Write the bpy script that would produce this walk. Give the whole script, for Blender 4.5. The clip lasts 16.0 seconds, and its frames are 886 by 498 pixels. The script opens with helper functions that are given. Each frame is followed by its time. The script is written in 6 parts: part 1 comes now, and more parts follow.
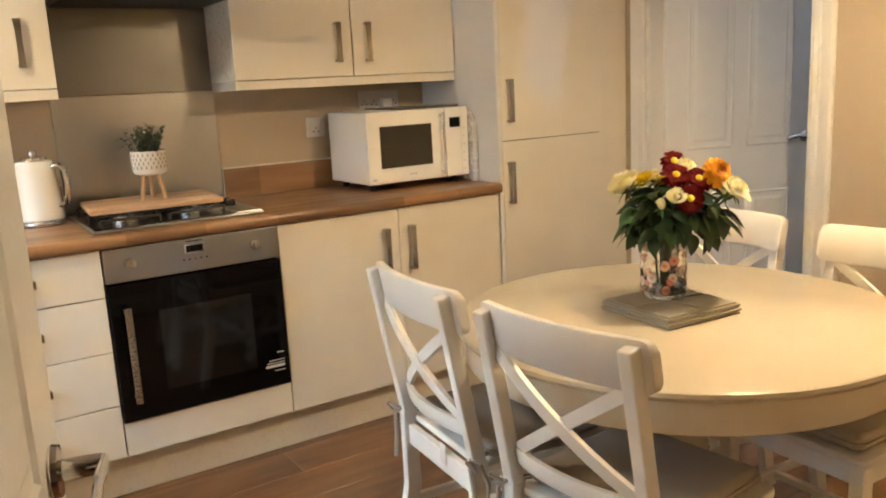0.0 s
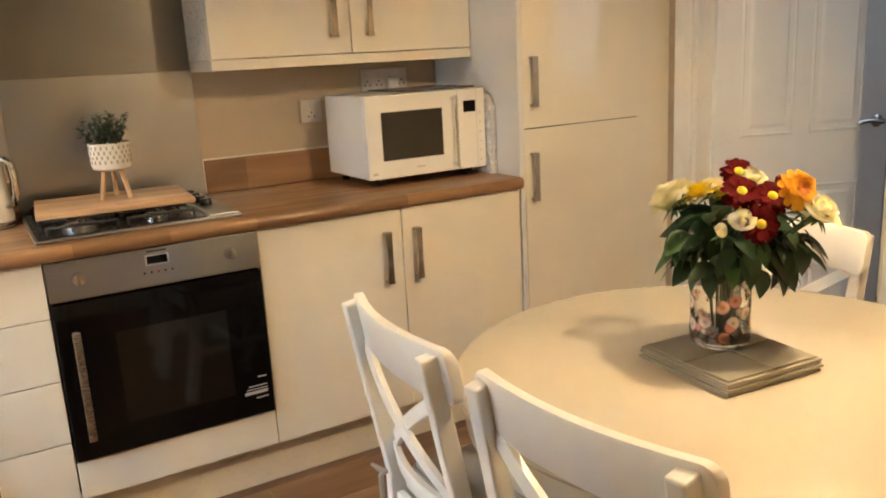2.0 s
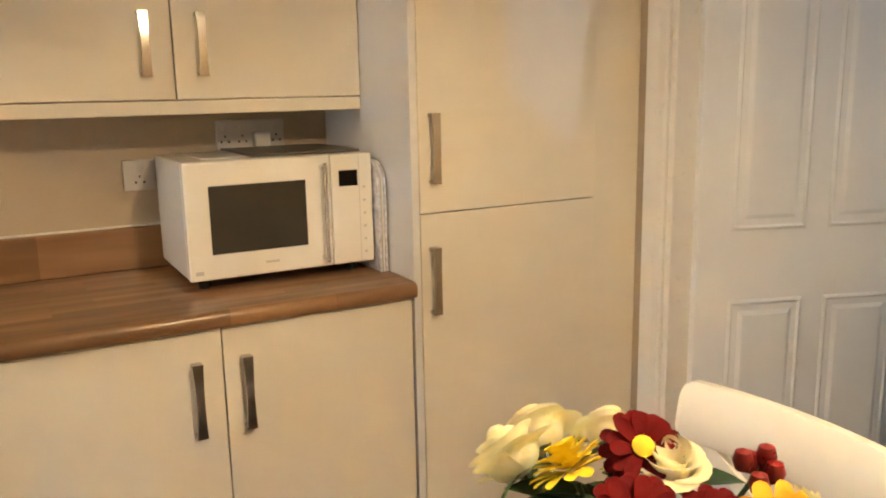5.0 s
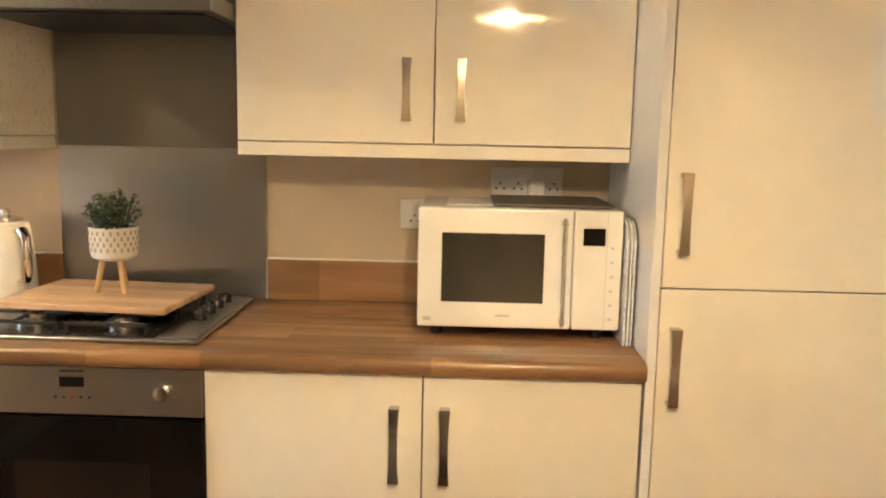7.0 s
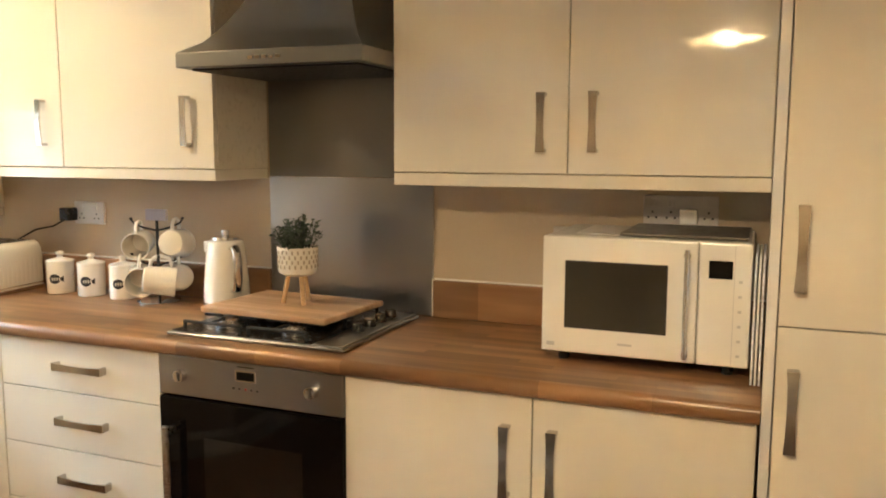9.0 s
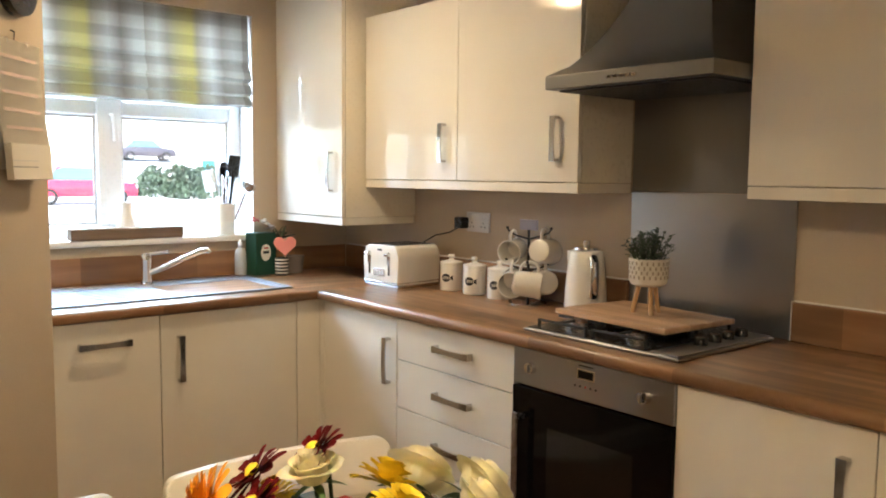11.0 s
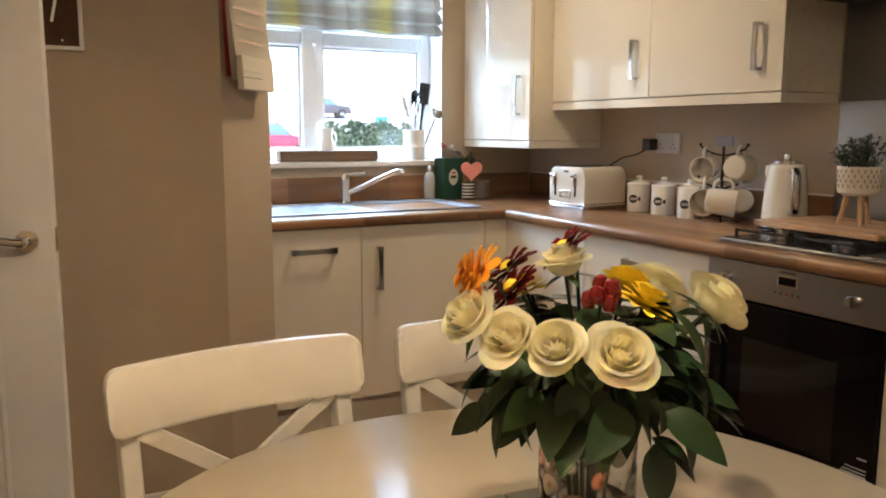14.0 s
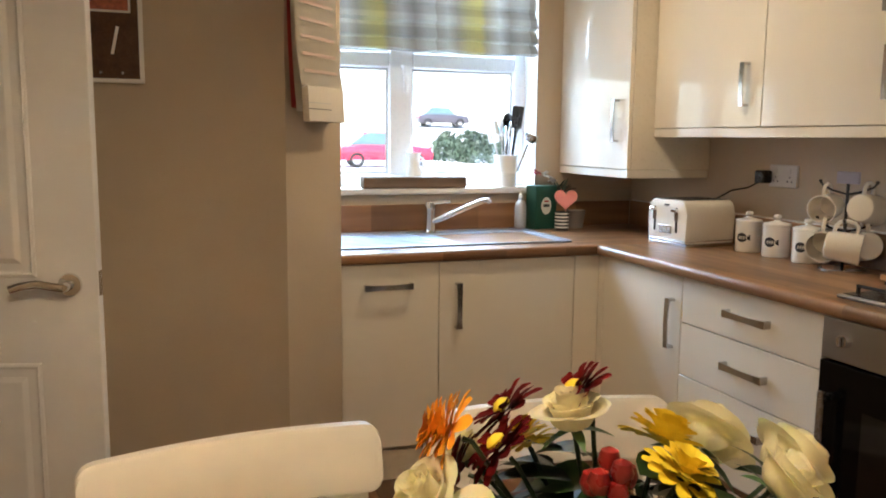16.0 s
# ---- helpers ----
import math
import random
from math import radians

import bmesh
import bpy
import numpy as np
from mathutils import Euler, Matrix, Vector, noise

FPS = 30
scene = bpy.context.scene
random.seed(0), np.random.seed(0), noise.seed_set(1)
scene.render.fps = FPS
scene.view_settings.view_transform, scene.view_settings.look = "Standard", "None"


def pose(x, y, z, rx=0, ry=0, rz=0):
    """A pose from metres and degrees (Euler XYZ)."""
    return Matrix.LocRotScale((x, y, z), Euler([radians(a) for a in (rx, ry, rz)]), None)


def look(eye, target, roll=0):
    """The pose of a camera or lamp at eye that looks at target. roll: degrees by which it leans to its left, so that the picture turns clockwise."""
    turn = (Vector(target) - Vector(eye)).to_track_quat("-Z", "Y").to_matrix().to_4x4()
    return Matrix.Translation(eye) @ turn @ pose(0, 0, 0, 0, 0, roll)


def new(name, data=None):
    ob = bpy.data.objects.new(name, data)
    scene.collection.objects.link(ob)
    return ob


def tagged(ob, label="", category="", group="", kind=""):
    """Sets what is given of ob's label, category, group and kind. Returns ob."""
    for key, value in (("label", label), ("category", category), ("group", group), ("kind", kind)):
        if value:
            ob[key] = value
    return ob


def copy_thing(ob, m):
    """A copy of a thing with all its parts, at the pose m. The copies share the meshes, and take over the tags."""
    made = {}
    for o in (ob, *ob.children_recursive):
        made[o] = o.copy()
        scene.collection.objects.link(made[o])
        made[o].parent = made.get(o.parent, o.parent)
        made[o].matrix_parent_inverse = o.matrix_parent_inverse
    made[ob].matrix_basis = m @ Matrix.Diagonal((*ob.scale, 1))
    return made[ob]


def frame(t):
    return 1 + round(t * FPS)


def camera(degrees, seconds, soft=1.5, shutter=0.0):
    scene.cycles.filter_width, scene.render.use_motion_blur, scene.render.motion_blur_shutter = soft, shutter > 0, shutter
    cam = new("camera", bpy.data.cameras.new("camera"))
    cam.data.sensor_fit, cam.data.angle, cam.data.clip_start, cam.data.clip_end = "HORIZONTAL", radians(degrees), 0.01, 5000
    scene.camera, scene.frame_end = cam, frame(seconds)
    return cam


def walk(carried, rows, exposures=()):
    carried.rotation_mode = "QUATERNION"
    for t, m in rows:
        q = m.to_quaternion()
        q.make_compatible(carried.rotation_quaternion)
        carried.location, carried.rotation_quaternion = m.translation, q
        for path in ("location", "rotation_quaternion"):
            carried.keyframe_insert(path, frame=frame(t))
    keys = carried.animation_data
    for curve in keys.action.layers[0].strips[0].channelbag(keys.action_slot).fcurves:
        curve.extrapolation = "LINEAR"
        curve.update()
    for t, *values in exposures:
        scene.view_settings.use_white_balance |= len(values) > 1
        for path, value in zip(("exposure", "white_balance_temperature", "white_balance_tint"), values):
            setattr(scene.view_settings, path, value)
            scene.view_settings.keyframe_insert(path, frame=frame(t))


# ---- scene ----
cam = camera(57.2, 16.0, soft=1.9)
PATH = [
    (0, (-1.057, -2.741, 1.335), (0.002, -1.091, 0.935), -2.95),
    (0.5, (-0.918, -2.68, 1.381), (0.043, -0.976, 0.963), -1.9),
    (1, (-0.825, -2.616, 1.355), (0.055, -0.877, 0.906), -2.1),
    (1.5, (-0.782, -2.514, 1.363), (0.128, -0.796, 0.892), -2.9),
    (2, (-0.739, -2.398, 1.363), (0.24, -0.718, 0.896), -3.1),
    (2.5, (-0.617, -2.303, 1.35), (0.413, -0.651, 0.891), -1.8),
    (3, (-0.492, -2.218, 1.355), (0.534, -0.563, 0.899), -1.3),
    (3.5, (-0.38, -2.13, 1.349), (0.645, -0.481, 0.868), -2.9),
    (3.7, (-0.335, -2.082, 1.354), (0.721, -0.449, 0.886), -3.5),
    (5.8, (0.287, -1.771, 1.407), (1.114, 0.019, 1.074), 0.2),
    (6, (0.319, -1.784, 1.399), (1.077, 0.038, 1.075), -0.2),
    (6.5, (0.445, -1.761, 1.425), (0.756, 0.193, 1.132), 2.3),
    (7, (0.586, -1.778, 1.414), (0.536, 0.201, 1.128), 1.2),
    (7.5, (0.685, -1.737, 1.425), (0.507, 0.239, 1.167), 1.7),
    (8, (0.794, -1.719, 1.439), (0.533, 0.251, 1.207), 1.8),
    (8.5, (0.882, -1.729, 1.436), (0.387, 0.195, 1.211), 1.0),
    (9, (0.997, -1.802, 1.444), (0.257, 0.041, 1.202), 0.2),
    (9.5, (1.088, -1.841, 1.435), (0.152, -0.09, 1.198), -0.5),
    (10, (1.138, -1.787, 1.43), (-0.01, -0.163, 1.226), -0.0),
    (10.2, (1.149, -1.771, 1.421), (-0.102, -0.221, 1.232), 0.3),
    (12.3, (1.275, -1.895, 1.35), (-0.388, -0.807, 1.132), -0.2),
    (12.5, (1.27, -1.903, 1.329), (-0.387, -0.804, 1.111), -0.2),
    (13, (1.265, -1.914, 1.284), (-0.391, -0.82, 1.042), -0.0),
    (13.5, (1.27, -1.924, 1.253), (-0.401, -0.859, 0.981), 0.1),
    (14, (1.234, -1.93, 1.249), (-0.512, -0.998, 0.962), 0.2),
    (14.5, (1.192, -1.901, 1.263), (-0.632, -1.137, 0.968), 0.3),
    (15, (1.167, -1.862, 1.273), (-0.683, -1.166, 0.967), 0.5),
    (15.5, (1.123, -1.797, 1.293), (-0.742, -1.139, 0.992), 0.9),
    (16, (1.086, -1.715, 1.328), (-0.778, -1.042, 1.06), 0.6),
]
EXPOSURES = [(0.0, 3.74, 6320, 7), (3.5, 3.82, 6350, 7), (6.0, 3.82, 6400, 7), (7.0, 4.24, 6400, 5), (8.5, 3.92, 6400, 5), (10.0, 3.46, 6300, 6), (12.3, 3.0, 5950, 10), (16.0, 2.9, 5950, 10)]
walk(cam, [(t, look(eye, target, roll)) for t, eye, target, roll in PATH], EXPOSURES)

SKY, SUN, DAY = 0.085, 1.8, 42.0
PENDANT, BULB_B, DISC, SHADE_GLOW, DOWN = 4.3, 0.8, 1.0, 0.07, 1.05

# ---- world, sun, lamps ----
world = bpy.data.worlds.new("sky")
scene.world = world
world.use_nodes = True
wn = world.node_tree
sky = wn.nodes.new("ShaderNodeTexSky")
sky.sky_type, sky.sun_disc = "NISHITA", False
sky.sun_elevation, sky.sun_rotation = radians(53), radians(115)
wn.links.new(sky.outputs[0], wn.nodes["Background"].inputs[0])
wn.nodes["Background"].inputs[1].default_value = SKY


def lamp(name, kind, m, energy, colour, size=0.05, sizey=0.0):
    d = bpy.data.lights.new(name, kind)
    d.energy, d.color = energy, colour
    if kind == "AREA":
        d.shape = "RECTANGLE" if sizey else "DISK"
        d.size = size
        if sizey:
            d.size_y = sizey
    elif kind == "POINT":
        d.shadow_soft_size = size
    else:
        d.angle = size
    ob = new(name, d)
    ob.matrix_world = m
    return ob


lamp("sun", "SUN", look((0, 0, 0), (-0.55, 0.25, -0.80)), SUN, (1.0, 0.97, 0.93), radians(12))
WARM = (1.0, 0.74, 0.45)
TABLE_LAMP, KITCHEN_LAMP = (0.78, -1.70, 1.96), (-1.38, -0.50, 2.20)
lamp("pendant_bulb", "POINT", pose(0.78, -1.70, 2.0), PENDANT, WARM, 0.04)
lamp("kitchen_bulb", "AREA", look((-1.38, -0.50, 2.29), (-1.38, -0.50, 3.0)), BULB_B, WARM, 0.22)
lamp("kitchen_down_bulb", "AREA", look((-1.38, -0.50, 2.207), (-1.38, -0.50, 0)), DOWN, WARM, 0.09)
lamp("hall_daylight", "AREA", look((2.6, -1.87, 1.5), (2.3, 0.0, 1.1)), 0.28, (0.66, 0.80, 1.0), 0.8, 1.2)
lamp("window_daylight", "AREA", look((-3.15, -0.55, 2.45), (-0.6, -0.8, 0.75)), DAY, (0.60, 0.79, 1.0), 1.8, 1.4)


# ---- materials ----
def nodes(name):
    m = bpy.data.materials.new(name)
    m.use_nodes = True
    t = m.node_tree
    return m, t, t.nodes["Principled BSDF"]


def node(t, kind, **values):
    n = t.nodes.new(kind)
    for k, v in values.items():
        n.inputs[k.replace("_", " ")].default_value = v
    return n


def coords(t, scale=(1, 1, 1), rot=(0, 0, 0)):
    c = t.nodes.new("ShaderNodeTexCoord")
    mp = t.nodes.new("ShaderNodeMapping")
    mp.inputs["Scale"].default_value = scale
    mp.inputs["Rotation"].default_value = rot
    t.links.new(c.outputs["Object"], mp.inputs[0])
    return mp.outputs[0]


def mix(t, fac, a, b, kind="MIX"):
    n = t.nodes.new("ShaderNodeMix")
    n.data_type, n.blend_type = "RGBA", kind
    for i, v in ((0, fac), (6, a), (7, b)):
        if isinstance(v, (tuple, float, int)):
            n.inputs[i].default_value = (*v, 1) if isinstance(v, tuple) else v
        else:
            t.links.new(v, n.inputs[i])
    return n.outputs[2]


def ramp(t, fac, stops):
    n = t.nodes.new("ShaderNodeValToRGB")
    e = n.color_ramp.elements
    while len(e) < len(stops):
        e.new(0.5)
    for i, (p, c) in enumerate(stops):
        e[i].position, e[i].color = p, (*c, 1) if isinstance(c, tuple) else (c, c, c, 1)
    t.links.new(fac, n.inputs[0])
    return n.outputs[0]


def noise_of(t, vec, scale, detail=4.0, rough=0.55):
    n = node(t, "ShaderNodeTexNoise", Scale=scale, Detail=detail, Roughness=rough)
    t.links.new(vec, n.inputs["Vector"])
    return n.outputs["Fac"]


def bump(t, p, height, strength, dist):
    b = node(t, "ShaderNodeBump", Strength=strength, Distance=dist)
    t.links.new(height, b.inputs["Height"])
    t.links.new(b.outputs[0], p.inputs["Normal"])


def surface(name, col, rough=0.5, metal=0.0, vary=0.08, big=2.5, fine=60.0, relief=0.15, depth=0.001, stretch=(1, 1, 1), coat=0.0, dirt=None, speck=0.12, rvary=0.2):
    """Plain painted, glazed, metal or plastic surface with two scales of variation."""
    m, t, p = nodes(name)
    v = coords(t, stretch)
    a = noise_of(t, v, big, 3)
    f = noise_of(t, v, fine, 5)
    lo = tuple(c * (1 - vary) for c in col)
    hi = tuple(min(1, c * (1 + vary)) for c in col)
    c = mix(t, ramp(t, a, [(0.3, 0.0), (0.7, 1.0)]), lo, hi)
    c = mix(t, ramp(t, f, [(0.35, 0.0), (0.75, speck)]), c, dirt or tuple(x * (1 - 1.6 * vary) for x in col))
    t.links.new(c, p.inputs["Base Color"])
    r = ramp(t, f, [(0.3, max(0.02, rough * (1 - rvary))), (0.75, min(1, rough * (1 + 1.25 * rvary)))])
    t.links.new(r, p.inputs["Roughness"])
    p.inputs["Metallic"].default_value = metal
    p.inputs["Coat Weight"].default_value = coat
    p.inputs["Coat Roughness"].default_value = 0.06
    if relief:
        bump(t, p, f, relief, depth)
    return m


def timber(name, dark, light, along="X", stave=(0.0, 0.0), rough=0.4, per_piece=False, coat=0.0, grain=(0.55, 15), tone=0.0, fleck=0.14, detail=8):
    """Wood with grain along one axis; stave: length and width of the strips of a block pattern."""
    m, t, p = nodes(name)
    rot = (0, 0, 0) if along == "X" else (0, 0, radians(90)) if along == "Y" else (0, radians(90), 0)
    base = coords(t, (1, 1, 1), rot)
    st = t.nodes.new("ShaderNodeMapping")
    st.inputs["Scale"].default_value = (grain[0], grain[1], grain[1])
    t.links.new(base, st.inputs[0])
    vec = st.outputs[0]
    if per_piece:
        info = t.nodes.new("ShaderNodeObjectInfo")
        sc = t.nodes.new("ShaderNodeVectorMath")
        sc.operation = "SCALE"
        sc.inputs[0].default_value = (7.0, 13.0, 5.0)
        t.links.new(info.outputs["Random"], sc.inputs["Scale"])
        ad = t.nodes.new("ShaderNodeVectorMath")
        t.links.new(vec, ad.inputs[0])
        t.links.new(sc.outputs[0], ad.inputs[1])
        vec = ad.outputs[0]
    g = noise_of(t, vec, 2.2, detail, 0.62 if detail > 4 else 0.45)
    fine = noise_of(t, vec, 14.0, 4, 0.6)
    c = mix(t, ramp(t, g, [(0.3, 0.0), (0.52, 0.45), (0.72, 1.0)]), dark, light)
    if stave[0]:
        b = t.nodes.new("ShaderNodeTexBrick")
        b.offset, b.offset_frequency = 0.37, 2
        for k, v in (("Color1", (0.80 - tone, 0.80 - tone, 0.80 - tone, 1)), ("Color2", (1.14 + tone, 1.14 + tone, 1.14 + tone, 1)), ("Mortar", (0.75, 0.75, 0.75, 1)), ("Scale", 1.0), ("Mortar Size", 0.0006), ("Brick Width", stave[0]), ("Row Height", stave[1])):
            b.inputs[k].default_value = v
        t.links.new(base, b.inputs["Vector"])
        c = mix(t, 1.0, c, b.outputs["Color"], "MULTIPLY")
    if per_piece:
        c = mix(t, 1.0, c, ramp(t, info.outputs["Random"], [(0.0, 0.72), (1.0, 1.2)]), "MULTIPLY")
    c = mix(t, ramp(t, fine, [(0.45, 0.0), (0.8, fleck)]), c, tuple(x * 0.55 for x in dark))
    t.links.new(c, p.inputs["Base Color"])
    t.links.new(ramp(t, fine, [(0.3, rough * (1 - 1.4 * fleck)), (0.8, rough * (1 + 2 * fleck))]), p.inputs["Roughness"])
    p.inputs["Coat Weight"].default_value = coat
    p.inputs["Coat Roughness"].default_value = 0.2
    bump(t, p, fine, 0.35 * fleck, 0.0004)
    return m


def glowing(name, col, strength):
    m, t, p = nodes(name)
    p.inputs["Base Color"].default_value = (0.8, 0.75, 0.65, 1)
    p.inputs["Emission Color"].default_value = (*col, 1)
    p.inputs["Emission Strength"].default_value = strength
    return m


def glass(name, col=(1, 1, 1), rough=0.0, ior=1.45):
    m, t, p = nodes(name)
    p.inputs["Base Color"].default_value = (*col, 1)
    p.inputs["Roughness"].default_value = rough
    p.inputs["Transmission Weight"].default_value = 1
    p.inputs["IOR"].default_value = ior
    return m


GLOSS = surface("cream_gloss_front", (0.80, 0.745, 0.64), 0.05, vary=0.02, big=1.2, fine=5.0, relief=0.03, depth=0.002, coat=0.3)
CARCASS = surface("cream_board", (0.78, 0.72, 0.60), 0.3, vary=0.03, relief=0.04)
PANEL_WHITE = surface("pale_end_panel", (0.74, 0.73, 0.72), 0.22, vary=0.03, relief=0.04)
HANDLE_METAL = surface("handle_chrome", (0.50, 0.475, 0.45), 0.16, 1.0, vary=0.05, fine=90, relief=0.02, stretch=(1, 1, 12))
GAP = surface("dark_gap", (0.10, 0.085, 0.07), 0.8)
WALL = surface("beige_paint", (0.50, 0.405, 0.29), 0.75, vary=0.04, big=1.4, fine=180, relief=0.25, depth=0.0006)
CEIL = surface("ceiling_paint", (0.80, 0.78, 0.73), 0.85, vary=0.03, fine=120, relief=0.2)
GLOSS_WHITE = surface("white_woodwork", (0.80, 0.775, 0.73), 0.32, vary=0.03, big=3, fine=40, relief=0.08, depth=0.0005)
DOOR_WHITE = surface("white_door_paint", (0.82, 0.82, 0.83), 0.38, vary=0.03, big=3, fine=70, relief=0.05, depth=0.0003)
CHAIR_WHITE = surface("white_lacquer", (0.82, 0.79, 0.73), 0.3, vary=0.02, big=5, fine=4, relief=0.0, speck=0.03, rvary=0.05)
TABLE_WHITE = surface("ivory_lacquer", (0.63, 0.56, 0.44), 0.20, vary=0.015, big=2, fine=4, relief=0.0, speck=0.03, rvary=0.05)
CHROME = surface("polished_chrome", (0.75, 0.74, 0.73), 0.1, 1.0, vary=0.05, relief=0.02)
SATIN = surface("satin_nickel", (0.52, 0.50, 0.48), 0.26, 1.0, vary=0.06, fine=90, relief=0.05, stretch=(1, 1, 12))
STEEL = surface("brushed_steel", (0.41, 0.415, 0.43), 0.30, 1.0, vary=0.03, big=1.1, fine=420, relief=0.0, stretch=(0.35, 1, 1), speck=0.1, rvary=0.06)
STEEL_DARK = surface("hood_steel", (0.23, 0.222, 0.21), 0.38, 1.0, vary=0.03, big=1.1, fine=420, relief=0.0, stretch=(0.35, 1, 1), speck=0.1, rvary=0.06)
SINK_STEEL = surface("sink_steel", (0.36, 0.39, 0.44), 0.38, 1.0, vary=0.06, fine=80, relief=0.08, depth=0.0004, stretch=(12, 1, 12))
BLACK = surface("black_enamel", (0.012, 0.012, 0.012), 0.25, vary=0.2, relief=0.05)
BLACK_GLASS = surface("black_oven_glass", (0.004, 0.0035, 0.0035), 0.05, vary=0.2, relief=0.0)
BLACK_GLASS.node_tree.nodes["Principled BSDF"].inputs["Specular IOR Level"].default_value = 0.16
# white plastic toned down: the shade the sockets sit in is put into the colour
SOCKET_SHADED = surface("shaded_socket_plastic", (0.60, 0.57, 0.54), 0.4, vary=0.03)
IRON = surface("cast_iron", (0.02, 0.02, 0.02), 0.55, vary=0.2, fine=140, relief=0.4)
WHITE_ENAMEL = surface("white_enamel", (0.84, 0.82, 0.77), 0.2, vary=0.02, relief=0.03)
CREAM_ENAMEL = surface("cream_enamel", (0.84, 0.81, 0.74), 0.14, vary=0.02, relief=0.02, coat=0.3)
PRINT_GREY = surface("grey_print", (0.55, 0.54, 0.53), 0.5)
PRINT_BLACK = surface("black_print", (0.02, 0.02, 0.025), 0.5)
WORKTOP = timber("block_worktop_x", (0.20, 0.100, 0.045), (0.34, 0.185, 0.085), "X", (0.26, 0.034), 0.31, coat=0.25, grain=(0.9, 9), tone=0.12, fleck=0.02, detail=2)
WORKTOP_Y = timber("block_worktop_y", (0.20, 0.100, 0.045), (0.34, 0.185, 0.085), "Y", (0.26, 0.034), 0.31, coat=0.25, grain=(0.9, 9), tone=0.12, fleck=0.02, detail=2)
FLOORWOOD = timber("walnut_laminate", (0.12, 0.055, 0.024), (0.27, 0.14, 0.065), "X", (0, 0), 0.36, True, grain=(1.1, 6), fleck=0.06, detail=4)
BOARDWOOD = timber("pale_chopping_board", (0.42, 0.25, 0.13), (0.66, 0.44, 0.27), "X", (0.5, 0.05), 0.5)
PEG = timber("beech_leg", (0.50, 0.32, 0.16), (0.66, 0.46, 0.27), "Z", (0, 0), 0.5)
OAK = timber("dark_oak_block", (0.10, 0.06, 0.035), (0.24, 0.16, 0.10), "Y", (0, 0), 0.6)
SLATE = surface("grey_felt_mat", (0.33, 0.30, 0.24), 0.75, vary=0.10, fine=170, relief=0.5)
CUSHION = surface("taupe_cotton", (0.38, 0.33, 0.27), 0.95, vary=0.1, fine=260, relief=0.5)
PANE = glass("window_glass")
CLEAR = glass("clear_glass")
UPVC = surface("white_upvc", (0.85, 0.86, 0.88), 0.3, vary=0.02)
LEAF = surface("leaf", (0.018, 0.046, 0.014), 0.4, vary=0.35, big=18, fine=90, relief=0.3)
LEAF_PALE = surface("pale_leaf", (0.07, 0.15, 0.05), 0.45, vary=0.3, big=18, fine=90, relief=0.3)
LEAF_GREY = surface("grey_green_leaf", (0.07, 0.10, 0.07), 0.6, vary=0.35, big=30)
def petal_paint(name, col, vary=0.06, through_=0.4):
    m = surface(name, col, 0.55, vary=vary, big=25, fine=140, relief=0.15)
    t = m.node_tree
    p = t.nodes["Principled BSDF"]
    tr = t.nodes.new("ShaderNodeBsdfTranslucent")
    tr.inputs[0].default_value = (*col, 1)
    ms = t.nodes.new("ShaderNodeMixShader")
    ms.inputs[0].default_value = through_
    t.links.new(p.outputs[0], ms.inputs[1])
    t.links.new(tr.outputs[0], ms.inputs[2])
    t.links.new(ms.outputs[0], t.nodes["Material Output"].inputs[0])
    return m


CRIMSON = surface("crimson_petal", (0.10, 0.003, 0.004), 0.8, vary=0.25, big=40, fine=120)
ROSE = petal_paint("ivory_petal", (0.95, 0.90, 0.66), 0.02, 0.4)
ROSE_BASE = ROSE.node_tree.nodes["Principled BSDF"]
ROSE_BASE.inputs["Subsurface Weight"].default_value = 0.6
ROSE_BASE.inputs["Subsurface Radius"].default_value = (0.02, 0.016, 0.008)
ROSE_BASE.inputs["Subsurface Scale"].default_value = 0.6
CRIMSON.node_tree.nodes["Principled BSDF"].inputs["Specular IOR Level"].default_value = 0.12
YELLOW = surface("yellow_petal", (0.88, 0.70, 0.03), 0.6, vary=0.08, big=40)
ORANGE = surface("orange_petal", (0.90, 0.44, 0.02), 0.6, vary=0.12, big=40)
BERRY = surface("red_berry", (0.20, 0.012, 0.012), 0.3, vary=0.2)
PAPER = surface("cream_paper", (0.74, 0.68, 0.58), 0.85, vary=0.04, fine=90)
CORK = surface("brown_cork", (0.10, 0.05, 0.025), 0.9, vary=0.25, big=30, fine=220, relief=0.6)
RED_PAINT = surface("red_plastic", (0.45, 0.03, 0.03), 0.4)
PINK = surface("pink_card", (0.80, 0.30, 0.27), 0.7)
GREEN = surface("dark_green_card", (0.015, 0.07, 0.045), 0.35, vary=0.15)
FELT_GREY = surface("grey_felt", (0.22, 0.19, 0.17), 0.9)


# ---- mesh helpers ----
def part(name, bm, material, parent=None, label="", smooth=False):
    bmesh.ops.recalc_face_normals(bm, faces=bm.faces)
    me = bpy.data.meshes.new(name)
    bm.to_mesh(me)
    bm.free()
    me.materials.append(material)
    if smooth:
        me.polygons.foreach_set("use_smooth", [True] * len(me.polygons))
        me.set_sharp_from_angle(angle=radians(38))
    ob = new(name, me)
    if parent is not None:
        ob.parent = parent
    if label:
        ob["label"] = label
    return ob


def thing(name, x, y, z, rz=0.0, label="", category="", group="", kind=""):
    ob = new(name)
    ob.empty_display_size = 0.05
    ob.matrix_world = pose(x, y, z, 0, 0, rz)
    return tagged(ob, label, category, group, kind)


